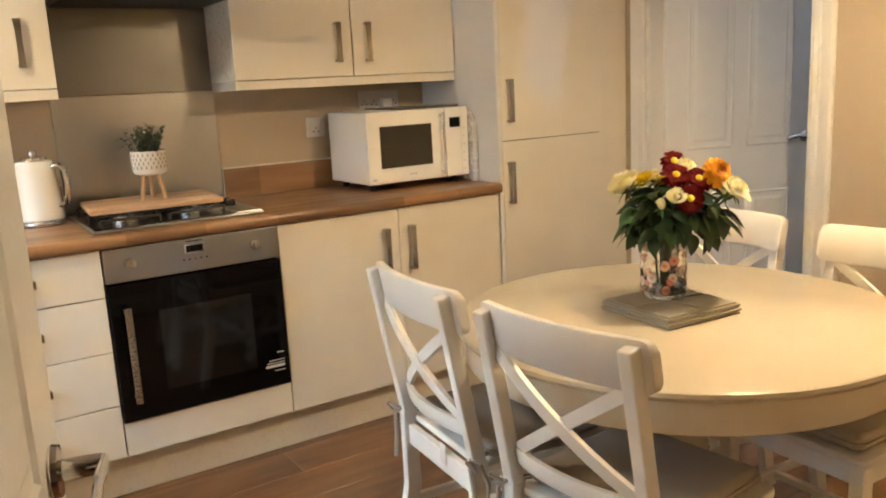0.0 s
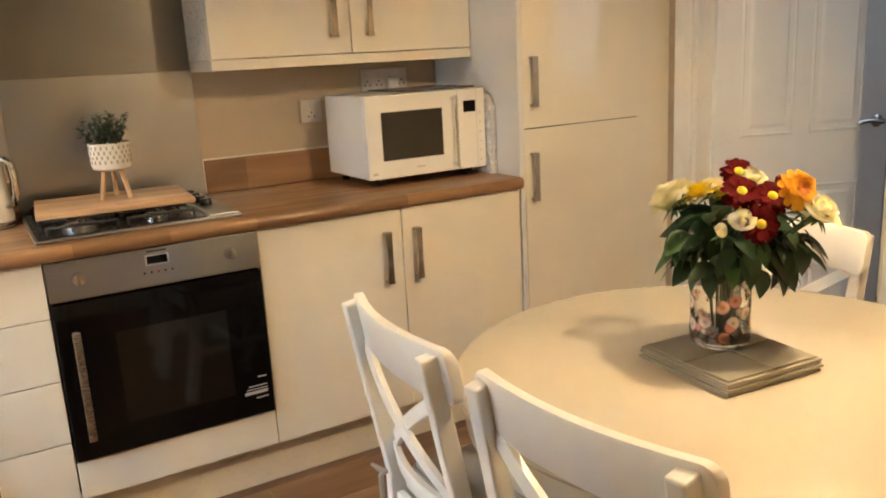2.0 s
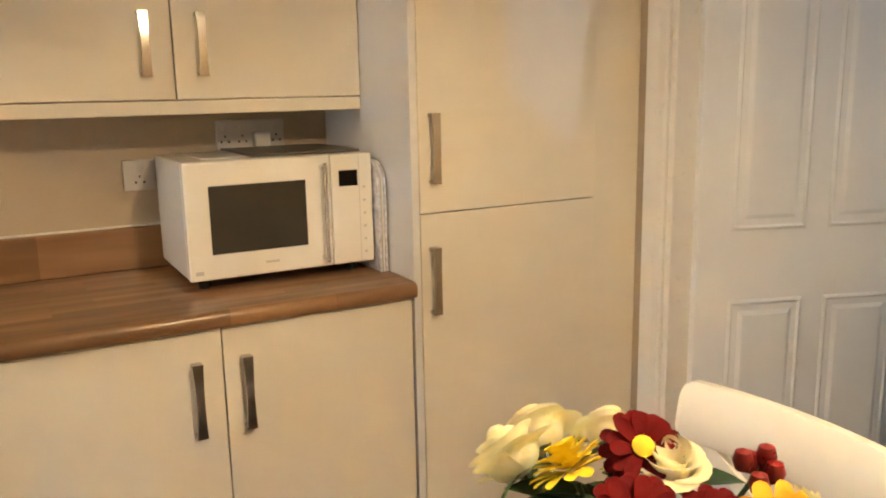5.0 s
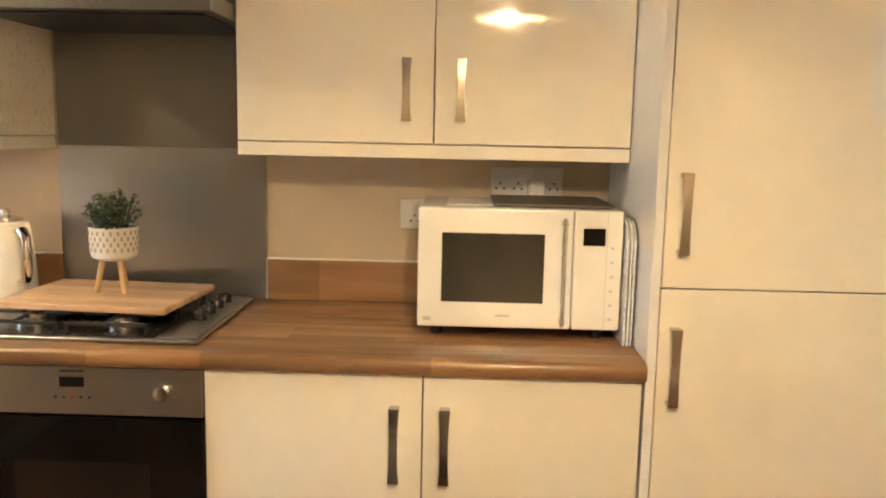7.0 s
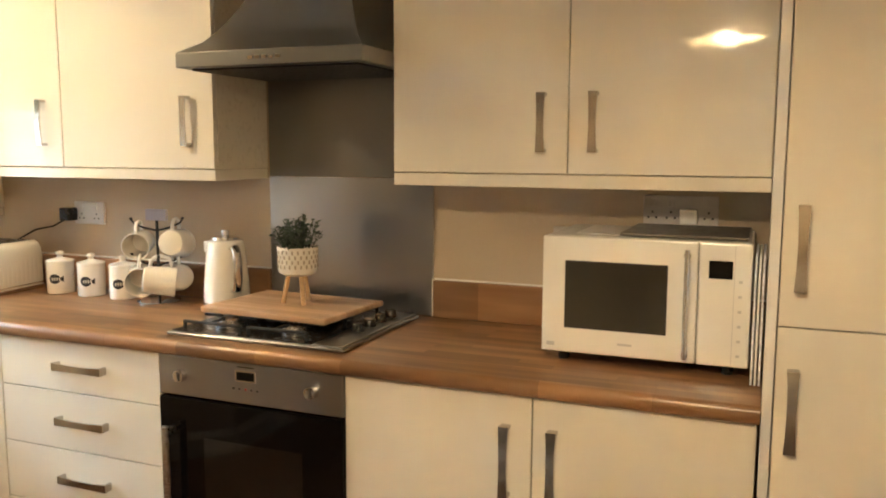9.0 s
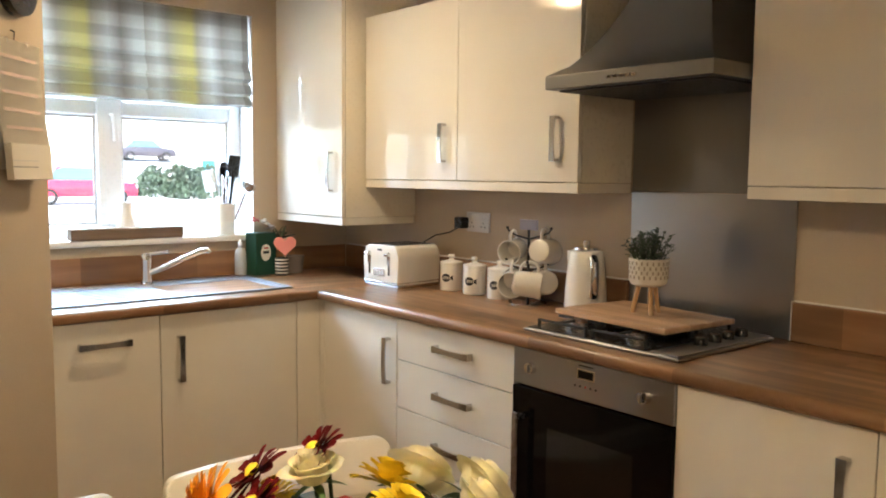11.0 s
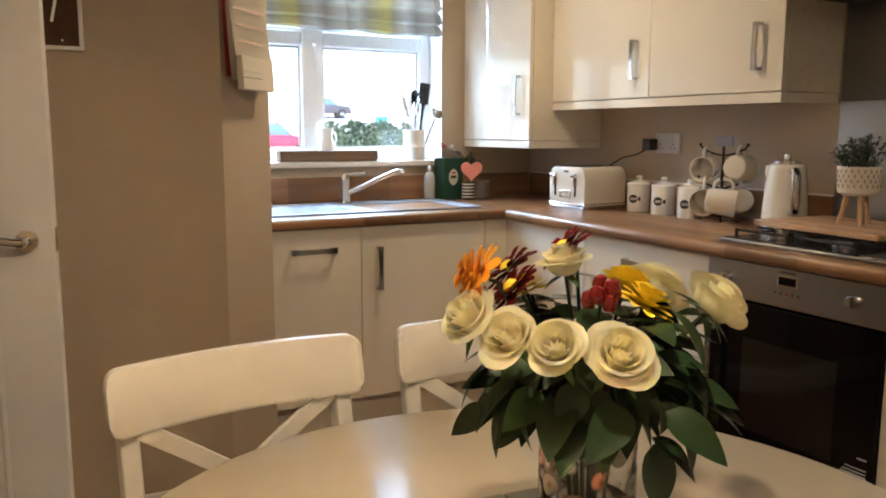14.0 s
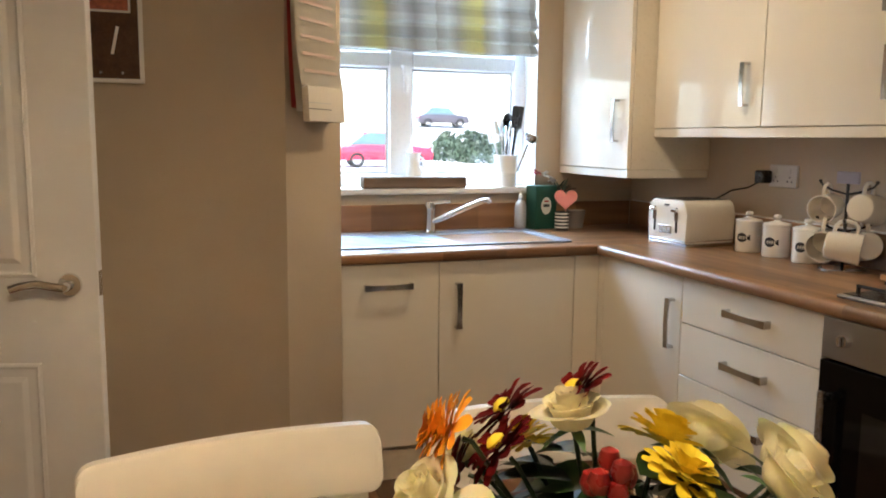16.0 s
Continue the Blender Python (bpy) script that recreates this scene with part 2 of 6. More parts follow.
def box(x0, x1, y0, y1, z0, z1, bevel=0.002, seg=2, bm=None):
    b = bmesh.new()
    bmesh.ops.create_cube(b, size=1)
    for v in b.verts:
        v.co = Vector(((x0 + x1) / 2 + v.co.x * (x1 - x0), (y0 + y1) / 2 + v.co.y * (y1 - y0), (z0 + z1) / 2 + v.co.z * (z1 - z0)))
    if bevel:
        bmesh.ops.bevel(b, geom=b.edges[:], offset=min(bevel, 0.45 * min(abs(x1 - x0), abs(y1 - y0), abs(z1 - z0))), segments=seg, affect="EDGES", profile=0.5)
    return joined(bm, b)


def joined(bm, b):
    if bm is None:
        return b
    me = bpy.data.meshes.new("tmp")
    b.to_mesh(me)
    b.free()
    bm.from_mesh(me)
    bpy.data.meshes.remove(me)
    return bm


def moved(bm, m):
    bmesh.ops.transform(bm, matrix=m, verts=bm.verts)
    return bm


def beam(p, q, w, d, bevel=0.003, side=(0, 1, 0), bm=None):
    """A bar of section w x d from p to q; d lies along side."""
    p, q = Vector(p), Vector(q)
    z = (q - p).normalized()
    x = Vector(side).cross(z).normalized()
    y = z.cross(x)
    m = Matrix((x, y, z)).transposed().to_4x4()
    m.translation = p
    b = box(-w / 2, w / 2, -d / 2, d / 2, 0, (q - p).length, bevel)
    moved(b, m)
    return joined(bm, b)


def lathe(profile, n=32, bm=None, cap=True):
    b = bmesh.new()
    rings = []
    for r, z in profile:
        rings.append([b.verts.new((r * math.cos(2 * math.pi * i / n), r * math.sin(2 * math.pi * i / n), z)) for i in range(n)])
    for a, c in zip(rings, rings[1:]):
        for i in range(n):
            b.faces.new((a[i], a[(i + 1) % n], c[(i + 1) % n], c[i]))
    if cap:
        for r in (rings[0], rings[-1]):
            b.faces.new(r)
    return joined(bm, b)


def tube(points, r, n=8, bm=None, taper=1.0):
    b = bmesh.new()
    pts = [Vector(p) for p in points]
    rings, last = [], None
    for i, p in enumerate(pts):
        d = (pts[min(i + 1, len(pts) - 1)] - pts[max(i - 1, 0)]).normalized()
        x = d.orthogonal().normalized() if last is None else (last - d * last.dot(d)).normalized()
        last = x
        y = d.cross(x)
        k = r * (1 + (taper - 1) * i / max(1, len(pts) - 1))
        rings.append([b.verts.new(p + x * (k * math.cos(2 * math.pi * j / n)) + y * (k * math.sin(2 * math.pi * j / n))) for j in range(n)])
    for a, c in zip(rings, rings[1:]):
        for j in range(n):
            b.faces.new((a[j], a[(j + 1) % n], c[(j + 1) % n], c[j]))
    b.faces.new(rings[0])
    b.faces.new(rings[-1])
    return joined(bm, b)


def prism(outline, z0, z1, bevel=0.0, bm=None):
    """An outline of (x, y) corners pulled up from z0 to z1."""
    b = bmesh.new()
    f = b.faces.new([b.verts.new((x, y, z0)) for x, y in outline])
    top = bmesh.ops.extrude_face_region(b, geom=[f])
    bmesh.ops.translate(b, verts=[v for v in top["geom"] if isinstance(v, bmesh.types.BMVert)], vec=(0, 0, z1 - z0))
    if bevel:
        bmesh.ops.bevel(b, geom=b.edges[:], offset=bevel, segments=2, affect="EDGES", profile=0.5)
    return joined(bm, b)


def arc(cx, cy, r, a0, a1, n):
    return [(cx + r * math.cos(radians(a0 + (a1 - a0) * i / n)), cy + r * math.sin(radians(a0 + (a1 - a0) * i / n))) for i in range(n + 1)]


def structure(name, bm, material, label, category):
    return tagged(part(name, bm, material), label, category, kind="structure")


# ---- the room ----
WX, EX, NY, SY, HIGH = -2.48, 1.775, 0.587, -2.56, 2.40
CANT = ((-1.333, -1.336), (-1.573, -1.118))
structure("floor_slab", box(WX - 0.3, 3.4, -4.6, NY + 0.2, -0.12, -0.014, 0), surface("screed", (0.10, 0.06, 0.03), 0.8), "dark sub floor under the wooden planks", "floor")
structure("ceiling", box(WX - 0.3, 3.4, -4.6, NY + 0.2, HIGH, HIGH + 0.12, 0), CEIL, "flat white painted ceiling of the kitchen", "ceiling")
structure("wall_north", box(WX - 0.3, 3.4, NY, NY + 0.2, -0.014, HIGH, 0), WALL, "beige painted wall behind the kitchen units", "wall")
# window wall with its opening
WY0, WY1, WZ0, WZ1 = -1.06, 0.045, 1.105, 2.16
bm = box(WX - 0.28, WX, -1.6, WY0, -0.014, HIGH, 0)
box(WX - 0.28, WX, WY1, NY, -0.014, HIGH, 0, bm=bm)
box(WX - 0.28, WX, WY0, WY1, -0.014, WZ0 - 0.03, 0, bm=bm)
box(WX - 0.28, WX, WY0, WY1, WZ1, HIGH, 0, bm=bm)
structure("wall_west", bm, WALL, "beige painted wall with the kitchen window", "wall")
# solid block beside the sink run, with its canted corner
structure("wall_canted", prism([(WX, CANT[1][1]), (WX, -4.0), (-1.333, -4.0), CANT[0], CANT[1]], -0.014, HIGH), WALL, "beige painted wall with a canted corner", "wall")
# south wall with the doorway
D1 = (-1.225, -0.45)
bm = box(-1.333, D1[0] - 0.0, SY - 0.12, SY, -0.014, HIGH, 0)
box(D1[1], EX, SY - 0.12, SY, -0.014, HIGH, 0, bm=bm)
box(D1[0], D1[1], SY - 0.12, SY, 2.05, HIGH, 0, bm=bm)
structure("wall_south", bm, WALL, "beige painted wall with an open doorway", "wall")
# east wall with the doorway
D2 = (-0.93, -0.100)
bm = box(EX, EX + 0.12, SY - 0.12, D2[0], -0.014, HIGH, 0)
box(EX, EX + 0.12, D2[1], NY, -0.014, HIGH, 0, bm=bm)
box(EX, EX + 0.12, D2[0], D2[1], 2.05, HIGH, 0, bm=bm)
structure("wall_east", bm, WALL, "warm beige painted wall with a doorway", "wall")
# halls behind the two doorways
HALL = surface("hall_paint", (0.55, 0.50, 0.45), 0.8, vary=0.04)
bm = box(EX + 0.12, 3.4, -2.0, -1.9, -0.014, HIGH, 0)
box(3.3, 3.4, -1.9, NY, -0.014, HIGH, 0, bm=bm)
structure("wall_hall_east", bm, HALL, "plain painted wall of the room beyond", "wall")
bm = box(-1.333, 1.2, -4.6, -4.5, -0.014, HIGH, 0)
box(1.1, 1.2, -4.5, SY - 0.12, -0.014, HIGH, 0, bm=bm)
box(-1.433, -1.333, -4.6, -4.0, -0.014, HIGH, 0, bm=bm)
structure("wall_hall_south", bm, HALL, "plain painted wall of the hall", "wall")


def skirting(p, q, inward, name="baseboard"):
    """White skirting board along a wall from p to q; inward: the way into the room."""
    p, q, w = Vector((*p, 0)), Vector((*q, 0)), Vector((*inward, 0))
    d = (q - p).normalized()
    b = bmesh.new()
    prof = [(0, -0.002), (0.016, -0.002), (0.016, 0.085), (0.010, 0.098), (0.006, 0.115), (0.0, 0.118)]
    ends = [[b.verts.new(o + w * (a + 0.001) + Vector((0, 0, z))) for a, z in prof] for o in (p, q)]
    n = len(prof)
    for i in range(n):
        b.faces.new((ends[0][i], ends[0][(i + 1) % n], ends[1][(i + 1) % n], ends[1][i]))
    b.faces.new(ends[0])
    b.faces.new(ends[1])
    structure(name, b, GLOSS_WHITE, "white moulded skirting board along the wall", "baseboard")


skirting((-1.333, SY), CANT[0], (1, 0))
skirting(CANT[0], CANT[1], (0.701, 0.713))
skirting((-0.34, SY), (EX, SY), (0, 1))
skirting((EX, SY + 0.02), (EX, D2[0] - 0.08), (-1, 0))


def architrave(name, face, along, lo, hi, out, side):
    """Moulded white door surround: face is the wall's plane, lo and hi the opening, out the way into the room."""
    def bar(a0, a1, z0, z1, upright, flip):
        b = bmesh.new()
        steps = [(0.0, 0.012), (0.006, 0.018), (0.026, 0.018), (0.030, 0.014), (0.040, 0.014), (0.050, 0.020), (0.076, 0.022), (0.084, 0.012)]
        w = 0.084
        ring = [(0.0, 0.0)] + steps + [(w, 0.0)]
        ends = []
        for e in (0, 1):
            vs = []
            for s, h in ring:
                k = w - s if flip else s
                if upright:
                    a, z = a0 + k, (z0, z1)[e]
                else:
                    a, z = (a0, a1)[e], z0 + k
                o = face + out * (h + 0.001)
                vs.append(b.verts.new((o, a, z) if along == "y" else (a, o, z)))
            ends.append(vs)
        n = len(ring)
        for i in range(n):
            b.faces.new((ends[0][i], ends[0][(i + 1) % n], ends[1][(i + 1) % n], ends[1][i]))
        b.faces.new(ends[0])
        b.faces.new(ends[1])
        return b
    t = thing(name, 0, 0, 0, 0, "white moulded door surround set round the doorway", "door frame", kind="structure")
    part("architrave", bar(lo - 0.079, 0, -0.01, 2.05, True, True), GLOSS_WHITE, t, smooth=True)
    part("architrave", bar(hi - 0.005, 0, -0.01, 2.05, True, False), GLOSS_WHITE, t, smooth=True)
    part("architrave", bar(lo - 0.079, hi + 0.079, 2.0505, 0, False, False), GLOSS_WHITE, t, smooth=True)
    thick = -out * 0.118
    for a0, a1 in ((lo, lo + 0.024), (hi - 0.024, hi)):
        f = sorted((face - 0.001 * out, face + thick))
        part("jamb", box(*(f if along == "y" else (a0, a1)), *((a0, a1) if along == "y" else f), -0.008, 2.048, 0.002), GLOSS_WHITE, t)
    f = sorted((face - 0.001 * out, face + thick))
    part("head", box(*(f if along == "y" else (lo + 0.025, hi - 0.025)), *((lo + 0.025, hi - 0.025) if along == "y" else f), 2.022, 2.048, 0.002), GLOSS_WHITE, t)


architrave("door_frame_1", SY, "x", D1[0] + 0.03, D1[1], 1, 0)
architrave("door_frame_2", EX, "y", D2[0], D2[1], -1, 0)


def panel_door(name, m, width, rows, cols, label, handle_z=1.0, high=2.0):
    """A moulded panel door: local x runs from the hinge to the lock, local y is its thickness, both faces moulded."""
    t = thing(name, 0, 0, 0, 0, label, "door", kind="structure")
    t.matrix_world = m
    b = box(0, width, -0.0175, 0.0175, 0, high, 0.002)
    part("leaf", b, DOOR_WHITE, t)
    for z0, z1 in rows:
        for x0, x1 in cols:
            for s in (1, -1):
                y = 0.0176 * s
                f = bmesh.new()
                ins = [(0.0, 0.0003), (0.003, 0.003), (0.009, 0.0055), (0.015, 0.001), (0.019, 0.0006), (0.034, 0.0008), (0.046, 0.006), (0.049, 0.0064)]
                rings = [[f.verts.new((x, y + s * h, z)) for x, z in ((x0 + i, z0 + i), (x1 - i, z0 + i), (x1 - i, z1 - i), (x0 + i, z1 - i))] for i, h in ins]
                for a, c in zip(rings, rings[1:]):
                    for k in range(4):
                        f.faces.new((a[k], a[(k + 1) % 4], c[(k + 1) % 4], c[k]))
                f.faces.new(rings[-1])
                part("panel", f, DOOR_WHITE, t)
    for s in (1, -1):
        x = width - 0.062
        h = part("door_handle", moved(lathe([(0.0, 0), (0.026, 0), (0.0275, 0.003), (0.026, 0.009), (0.011, 0.011), (0.0105, 0.047), (0.009, 0.051), (0.0, 0.052)], 28, cap=False), pose(x, 0.0175 * s, handle_z, -90 * s, 0, 0)), CHROME, t, "curved chrome lever handle on a round rose", True)
        pts = [(x, 0.0175 * s + s * 0.045, handle_z), (x - 0.02, 0.0175 * s + s * 0.05, handle_z + 0.002), (x - 0.06, 0.0175 * s + s * 0.05, handle_z + 0.009), (x - 0.095, 0.0175 * s + s * 0.048, handle_z + 0.004), (x - 0.12, 0.0175 * s + s * 0.046, handle_z - 0.004)]
        lv = moved(tube([(0, 0, 0)] + [(q[0] - x, 0, q[2] - handle_z) for q in pts[1:]], 0.0105, 12, taper=0.9), Matrix.Diagonal((1, 0.5, 1, 1)))
        part("lever", moved(lv, pose(x, 0.0665 * s, handle_z)), CHROME, h, smooth=True)
    part("latch_plate", box(width - 0.0005, width + 0.0015, -0.011, 0.011, handle_z - 0.03, handle_z + 0.03, 0.0005), SATIN, t, "small metal latch plate")
    for z in (0.22, 1.0, 1.78):
        part("hinge", moved(lathe([(0.0, 0), (0.006, 0), (0.006, 0.075), (0.0, 0.075)], 12, cap=False), pose(-0.004, 0.02, z - 0.04)), SATIN, t, "small metal hinge", True)
    return t


panel_door("door_1", pose(-1.178, -2.556, 0.005, 0, 0, 75.4), 0.745, [(0.20, 0.785), (0.99, 1.86)], [(0.14, 0.608)], "white two-panel interior door standing open into the room", 0.974)
panel_door("door_2", pose(EX + 0.085, -0.133, 0.005, 0, 0, -20), 0.785, [(0.20, 0.755), (0.965, 1.87)], [(0.105, 0.345), (0.415, 0.655)], "white panelled interior door standing ajar beyond the doorway", 0.995)

# ---- kitchen units ----
def handle(parent, x, y, z, length, upright=True, name="handle"):
    """A chrome strap handle whose middle is at x, y (the door's face), z, local to the parent; it stands out towards -y."""
    h, o, n = length / 2, 0.027, 16
    b = bmesh.new()
    rows = []
    for i in range(n + 1):
        s = 2 * i / n - 1
        # the strap bows out, is waisted in the middle and turns back to the door at both ends
        w = 0.0092 + 0.0030 * s * s
        out = o + 0.004 * (1 - s * s)
        pts = ((-w, -out), (w, -out), (w, -out + 0.006), (-w, -out + 0.006))
        rows.append([b.verts.new((x + a, y + d, z + s * h) if upright else (x + s * h, y + d, z + a)) for a, d in pts])
    for a, c in zip(rows, rows[1:]):
        for k in range(4):
            b.faces.new((a[k], a[(k + 1) % 4], c[(k + 1) % 4], c[k]))
    b.faces.new(rows[0])
    b.faces.new(rows[-1])
    bmesh.ops.bevel(b, geom=[e for e in b.edges if e.calc_face_angle(0) > 0.7], offset=0.0015, segments=2, affect="EDGES", profile=0.5)
    for s in (-1, 1):
        m = s * (h - 0.005)
        if upright:
            box(x - 0.0118, x + 0.0118, y - o + 0.004, y + 0.0005, z + m - 0.005, z + m + 0.005, 0.002, bm=b)
        else:
            box(x + m - 0.005, x + m + 0.005, y - o + 0.004, y + 0.0005, z - 0.0118, z + 0.0118, 0.002, bm=b)
    return part(name, b, HANDLE_METAL, parent, "chrome strap handle", True)


def cabinet(name, x, y, z, rz, w, d, h, fronts, label, carcass=None):
    """A cabinet unit. Local: front's face at y = 0 with doors hung before it, body behind. fronts: name, x0, x1, z0, z1, handle."""
    t = thing(name, x, y, z, rz, label, "cabinet", "kitchen units")
    part("body", box(0.0015, w - 0.0015, 0.021, d, 0.0, h, 0.001), carcass or CARCASS, t)
    # added dark sheet over the cream body, so the gaps read as shaded
    part("front_gap_shade", box(0.004, w - 0.004, 0.0195, 0.0208, 0.004, h - 0.004, 0), GAP, t, "dark sheet painting the shade in the gaps between the fronts")
    for nm, x0, x1, z0, z1, hd in fronts:
        f = part(nm, box(x0 + 0.0015, x1 - 0.0015, 0.0, 0.019, z0 + 0.0015, z1 - 0.0015, 0.0022, 3), GLOSS, t)
        if hd:
            handle(f, hd[0], 0.0, hd[1], hd[2], hd[3])
    return t


ZB, ZT = 0.153, 0.868
HB = ZT - ZB
V = 0.178
cabinet("base_cabinet", 0.0, 0.0, ZB, 0, 0.997, 0.58, HB, [("door", 0, 0.502, 0, HB, (0.438, 0.705 - ZB, V, True)), ("door", 0.502, 0.997, 0, HB, (0.553, 0.705 - ZB, V, True))], "cream gloss double-door base cabinet beside the oven")
DZ = [0, 0.338 - ZB, 0.525 - ZB, 0.709 - ZB, HB]
cabinet("drawer_unit", -1.228, 0.0, ZB, 0, 0.628, 0.58, HB, [("drawer_front", 0, 0.628, DZ[i], DZ[i + 1], (0.335, DZ[i] + (DZ[i + 1] - DZ[i]) * 0.52, 0.19, False)) for i in range(4)], "cream gloss unit of four drawers beside the oven")
cabinet("corner_cabinet", -1.785, 0.0, ZB, 0, 0.557, 0.58, HB, [("door", 0.04, 0.557, 0, HB, (0.508, 0.695 - ZB, V, True))], "cream gloss corner base cabinet under the worktop")
part("filler", box(-1.785, -1.747, -0.0, 0.019, ZB, ZT, 0.001), GLOSS, None)
tagged(bpy.data.objects["filler"], "narrow cream filler strip in the corner", "trim", kind="structure")
# sink run: fronts face +x
cabinet("sink_cabinet", -1.785, -0.692, ZB, 90, 0.58, 0.60, HB, [("door", 0, 0.58, 0, HB, (0.075, 0.695 - ZB, V, True))], "cream gloss sink base cabinet under the window")
cabinet("dishwasher_front", -1.785, -1.112, ZB, 90, 0.42, 0.60, HB, [("door", 0, 0.42, 0, HB, (0.217, 0.782 - ZB, 0.185, False))], "cream gloss appliance door under the draining board")
tagged(part("filler", box(-1.804, -1.785, -0.110, 0.0, ZB, ZT, 0.001), GLOSS), "narrow cream filler strip in the corner", "trim", kind="structure")
# tall unit and filler to the wall
TALL = 2.19
t = cabinet("tall_cabinet", 1.024, 0.0, ZB, 0, 0.572, 0.58, TALL - ZB, [("door", 0, 0.572, 0, 1.081 - ZB, (0.036, 0.905 - ZB, V, True)), ("door", 0, 0.572, 1.081 - ZB, TALL - ZB, (0.040, 1.248 - ZB, V, True))], "tall cream gloss larder cabinet with two doors")
part("end_panel", box(-0.022, -0.001, -0.002, 0.58, -ZB, TALL - ZB, 0.001), PANEL_WHITE, t, "pale end panel beside the worktop")
tagged(part("filler", box(1.598, EX - 0.001, 0.022, 0.040, 0.0, TALL, 0.002), GLOSS), "cream filler panel between larder and wall", "trim", kind="structure")
tagged(part("cornice", box(1.004, EX - 0.001, 0.03, 0.586, TALL + 0.001, HIGH - 0.001, 0.0), WALL), "boxed-in wall above the larder", "wall", kind="structure")

for nm, b in (("plinth", box(-1.745, 1.596, 0.055, 0.07, 0.0, ZB - 0.002, 0.001)), ("plinth", box(-1.858, -1.844, -1.112, 0.055, 0.0, ZB - 0.002, 0.001))):
    tagged(part(nm, b, CARCASS), "cream plinth under the base cabinets", "trim", kind="structure")

# oven
t = thing("oven", -0.599, 0.0, 0.0, 0, "built-in single oven with steel fascia and black glass door", "oven")
part("body", box(0.004, 0.596, 0.022, 0.52, 0.28, 0.862, 0.002), BLACK, t)
fas = part("control_panel", box(0.002, 0.598, -0.006, 0.018, 0.752, 0.866, 0.003), STEEL, t, "brushed steel control panel")
for x in (0.083, 0.507):
    k = part("knob", moved(lathe([(0.0, 0.0), (0.0185, 0.0), (0.0175, 0.016), (0.0165, 0.019), (0.0, 0.0195)], 28, cap=False), pose(x, -0.006, 0.812, 90)), CHROME, fas, smooth=True)
    part("pointer", box(x - 0.0045, x + 0.0045, -0.034, -0.0262, 0.798, 0.826, 0.002), CHROME, fas)
part("display", box(0.268, 0.326, -0.0075, -0.005, 0.818, 0.842, 0.001), BLACK_GLASS, fas, "small dark clock display")
part("display_surround", box(0.263, 0.331, -0.0068, -0.0055, 0.814, 0.846, 0.001), CHROME, fas)
for i in range(5):
    part("button", moved(lathe([(0.0, 0), (0.0035, 0), (0.003, 0.002), (0.0, 0.0022)], 12, cap=False), pose(0.258 + i * 0.0195, -0.006, 0.794, 90)), PRINT_BLACK if i != 2 else RED_PAINT, fas)
part("mark", box(0.27, 0.325, -0.0064, -0.0055, 0.8535, 0.8575, 0), PRINT_BLACK, fas, "small dark maker's mark")
d = part("door", box(0.003, 0.597, -0.010, 0.018, 0.276, 0.746, 0.004), BLACK_GLASS, t, "black glass oven door")
part("inner_window", box(0.155, 0.475, -0.0108, -0.0095, 0.36, 0.64, 0.0002), surface("smoked_oven_glass", (0.006, 0.005, 0.004), 0.08, vary=0.2, relief=0), d)
hb = box(0.041, 0.063, -0.052, -0.042, 0.345, 0.672, 0.004)
for z in (0.362, 0.655):
    box(0.044, 0.060, -0.044, -0.009, z - 0.008, z + 0.008, 0.002, bm=hb)
part("handle", hb, SATIN, d, "upright satin bar handle")
for i, (z, w, hgt) in enumerate(((0.400, 0.028, 0.004), (0.372, 0.060, 0.003), (0.362, 0.068, 0.003), (0.347, 0.074, 0.010), (0.332, 0.040, 0.003))):
    part("printed_line", box(0.578 - w, 0.578, -0.0106, -0.0099, z, z + hgt, 0), PRINT_GREY, d, "small grey printing")
part("filler_panel", box(0.002, 0.598, 0.0, 0.019, ZB + 0.0015, 0.272, 0.002), GLOSS, t, "cream panel below the oven")

# worktop
t = thing("worktop", 0, 0, 0, 0, "wood-block laminate worktop with rounded front edge", "worktop")


def rounded_top(length, depth, bm=None):
    """A slab along x with a rolled front at y = 0, 40 mm thick, top at z = 0."""
    prof = [(depth, -0.04), (depth, 0.0), (0.016, 0.0), (0.009, -0.002), (0.004, -0.006), (0.0012, -0.012), (0, -0.02), (0.001, -0.029), (0.004, -0.036), (0.009, -0.04)]
    b = bmesh.new()
    ends = [[b.verts.new((x, y, z)) for y, z in prof] for x in (0, length)]
    for i in range(len(prof)):
        j = (i + 1) % len(prof)
        b.faces.new((ends[0][i], ends[0][j], ends[1][j], ends[1][i]))
    b.faces.new(ends[0])
    b.faces.new(ends[1])
    return b


part("worktop_slab", moved(rounded_top(1.001 + 1.762, 0.608), pose(-1.762, -0.024, 0.910)), WORKTOP, t, smooth=True)
part("worktop_slab", moved(rounded_top(1.70, 0.715), pose(-1.764, -1.116, 0.9102, 0, 0, 90)), WORKTOP_Y, t, smooth=True)
part("joint_strip", box(-1.764, -1.7615, -0.024, 0.0, 0.871, 0.9108, 0.0005), SATIN, t, "thin metal joint strip")
for nm, x0, x1 in (("a", WX + 0.021, -0.606), ("b", 0.010, 1.001)):
    u = tagged(part("upstand", box(x0, x1, NY - 0.019, NY - 0.0005, 0.9105, 1.03, 0.003), WORKTOP), "wood-block upstand strip along the wall", "upstand", kind="structure")
    tagged(part("sealant", box(x0, x1, NY - 0.006, NY - 0.0004, 1.0302, 1.036, 0.002), WHITE_ENAMEL), "thin white sealant bead on the upstand", "trim", kind="structure")
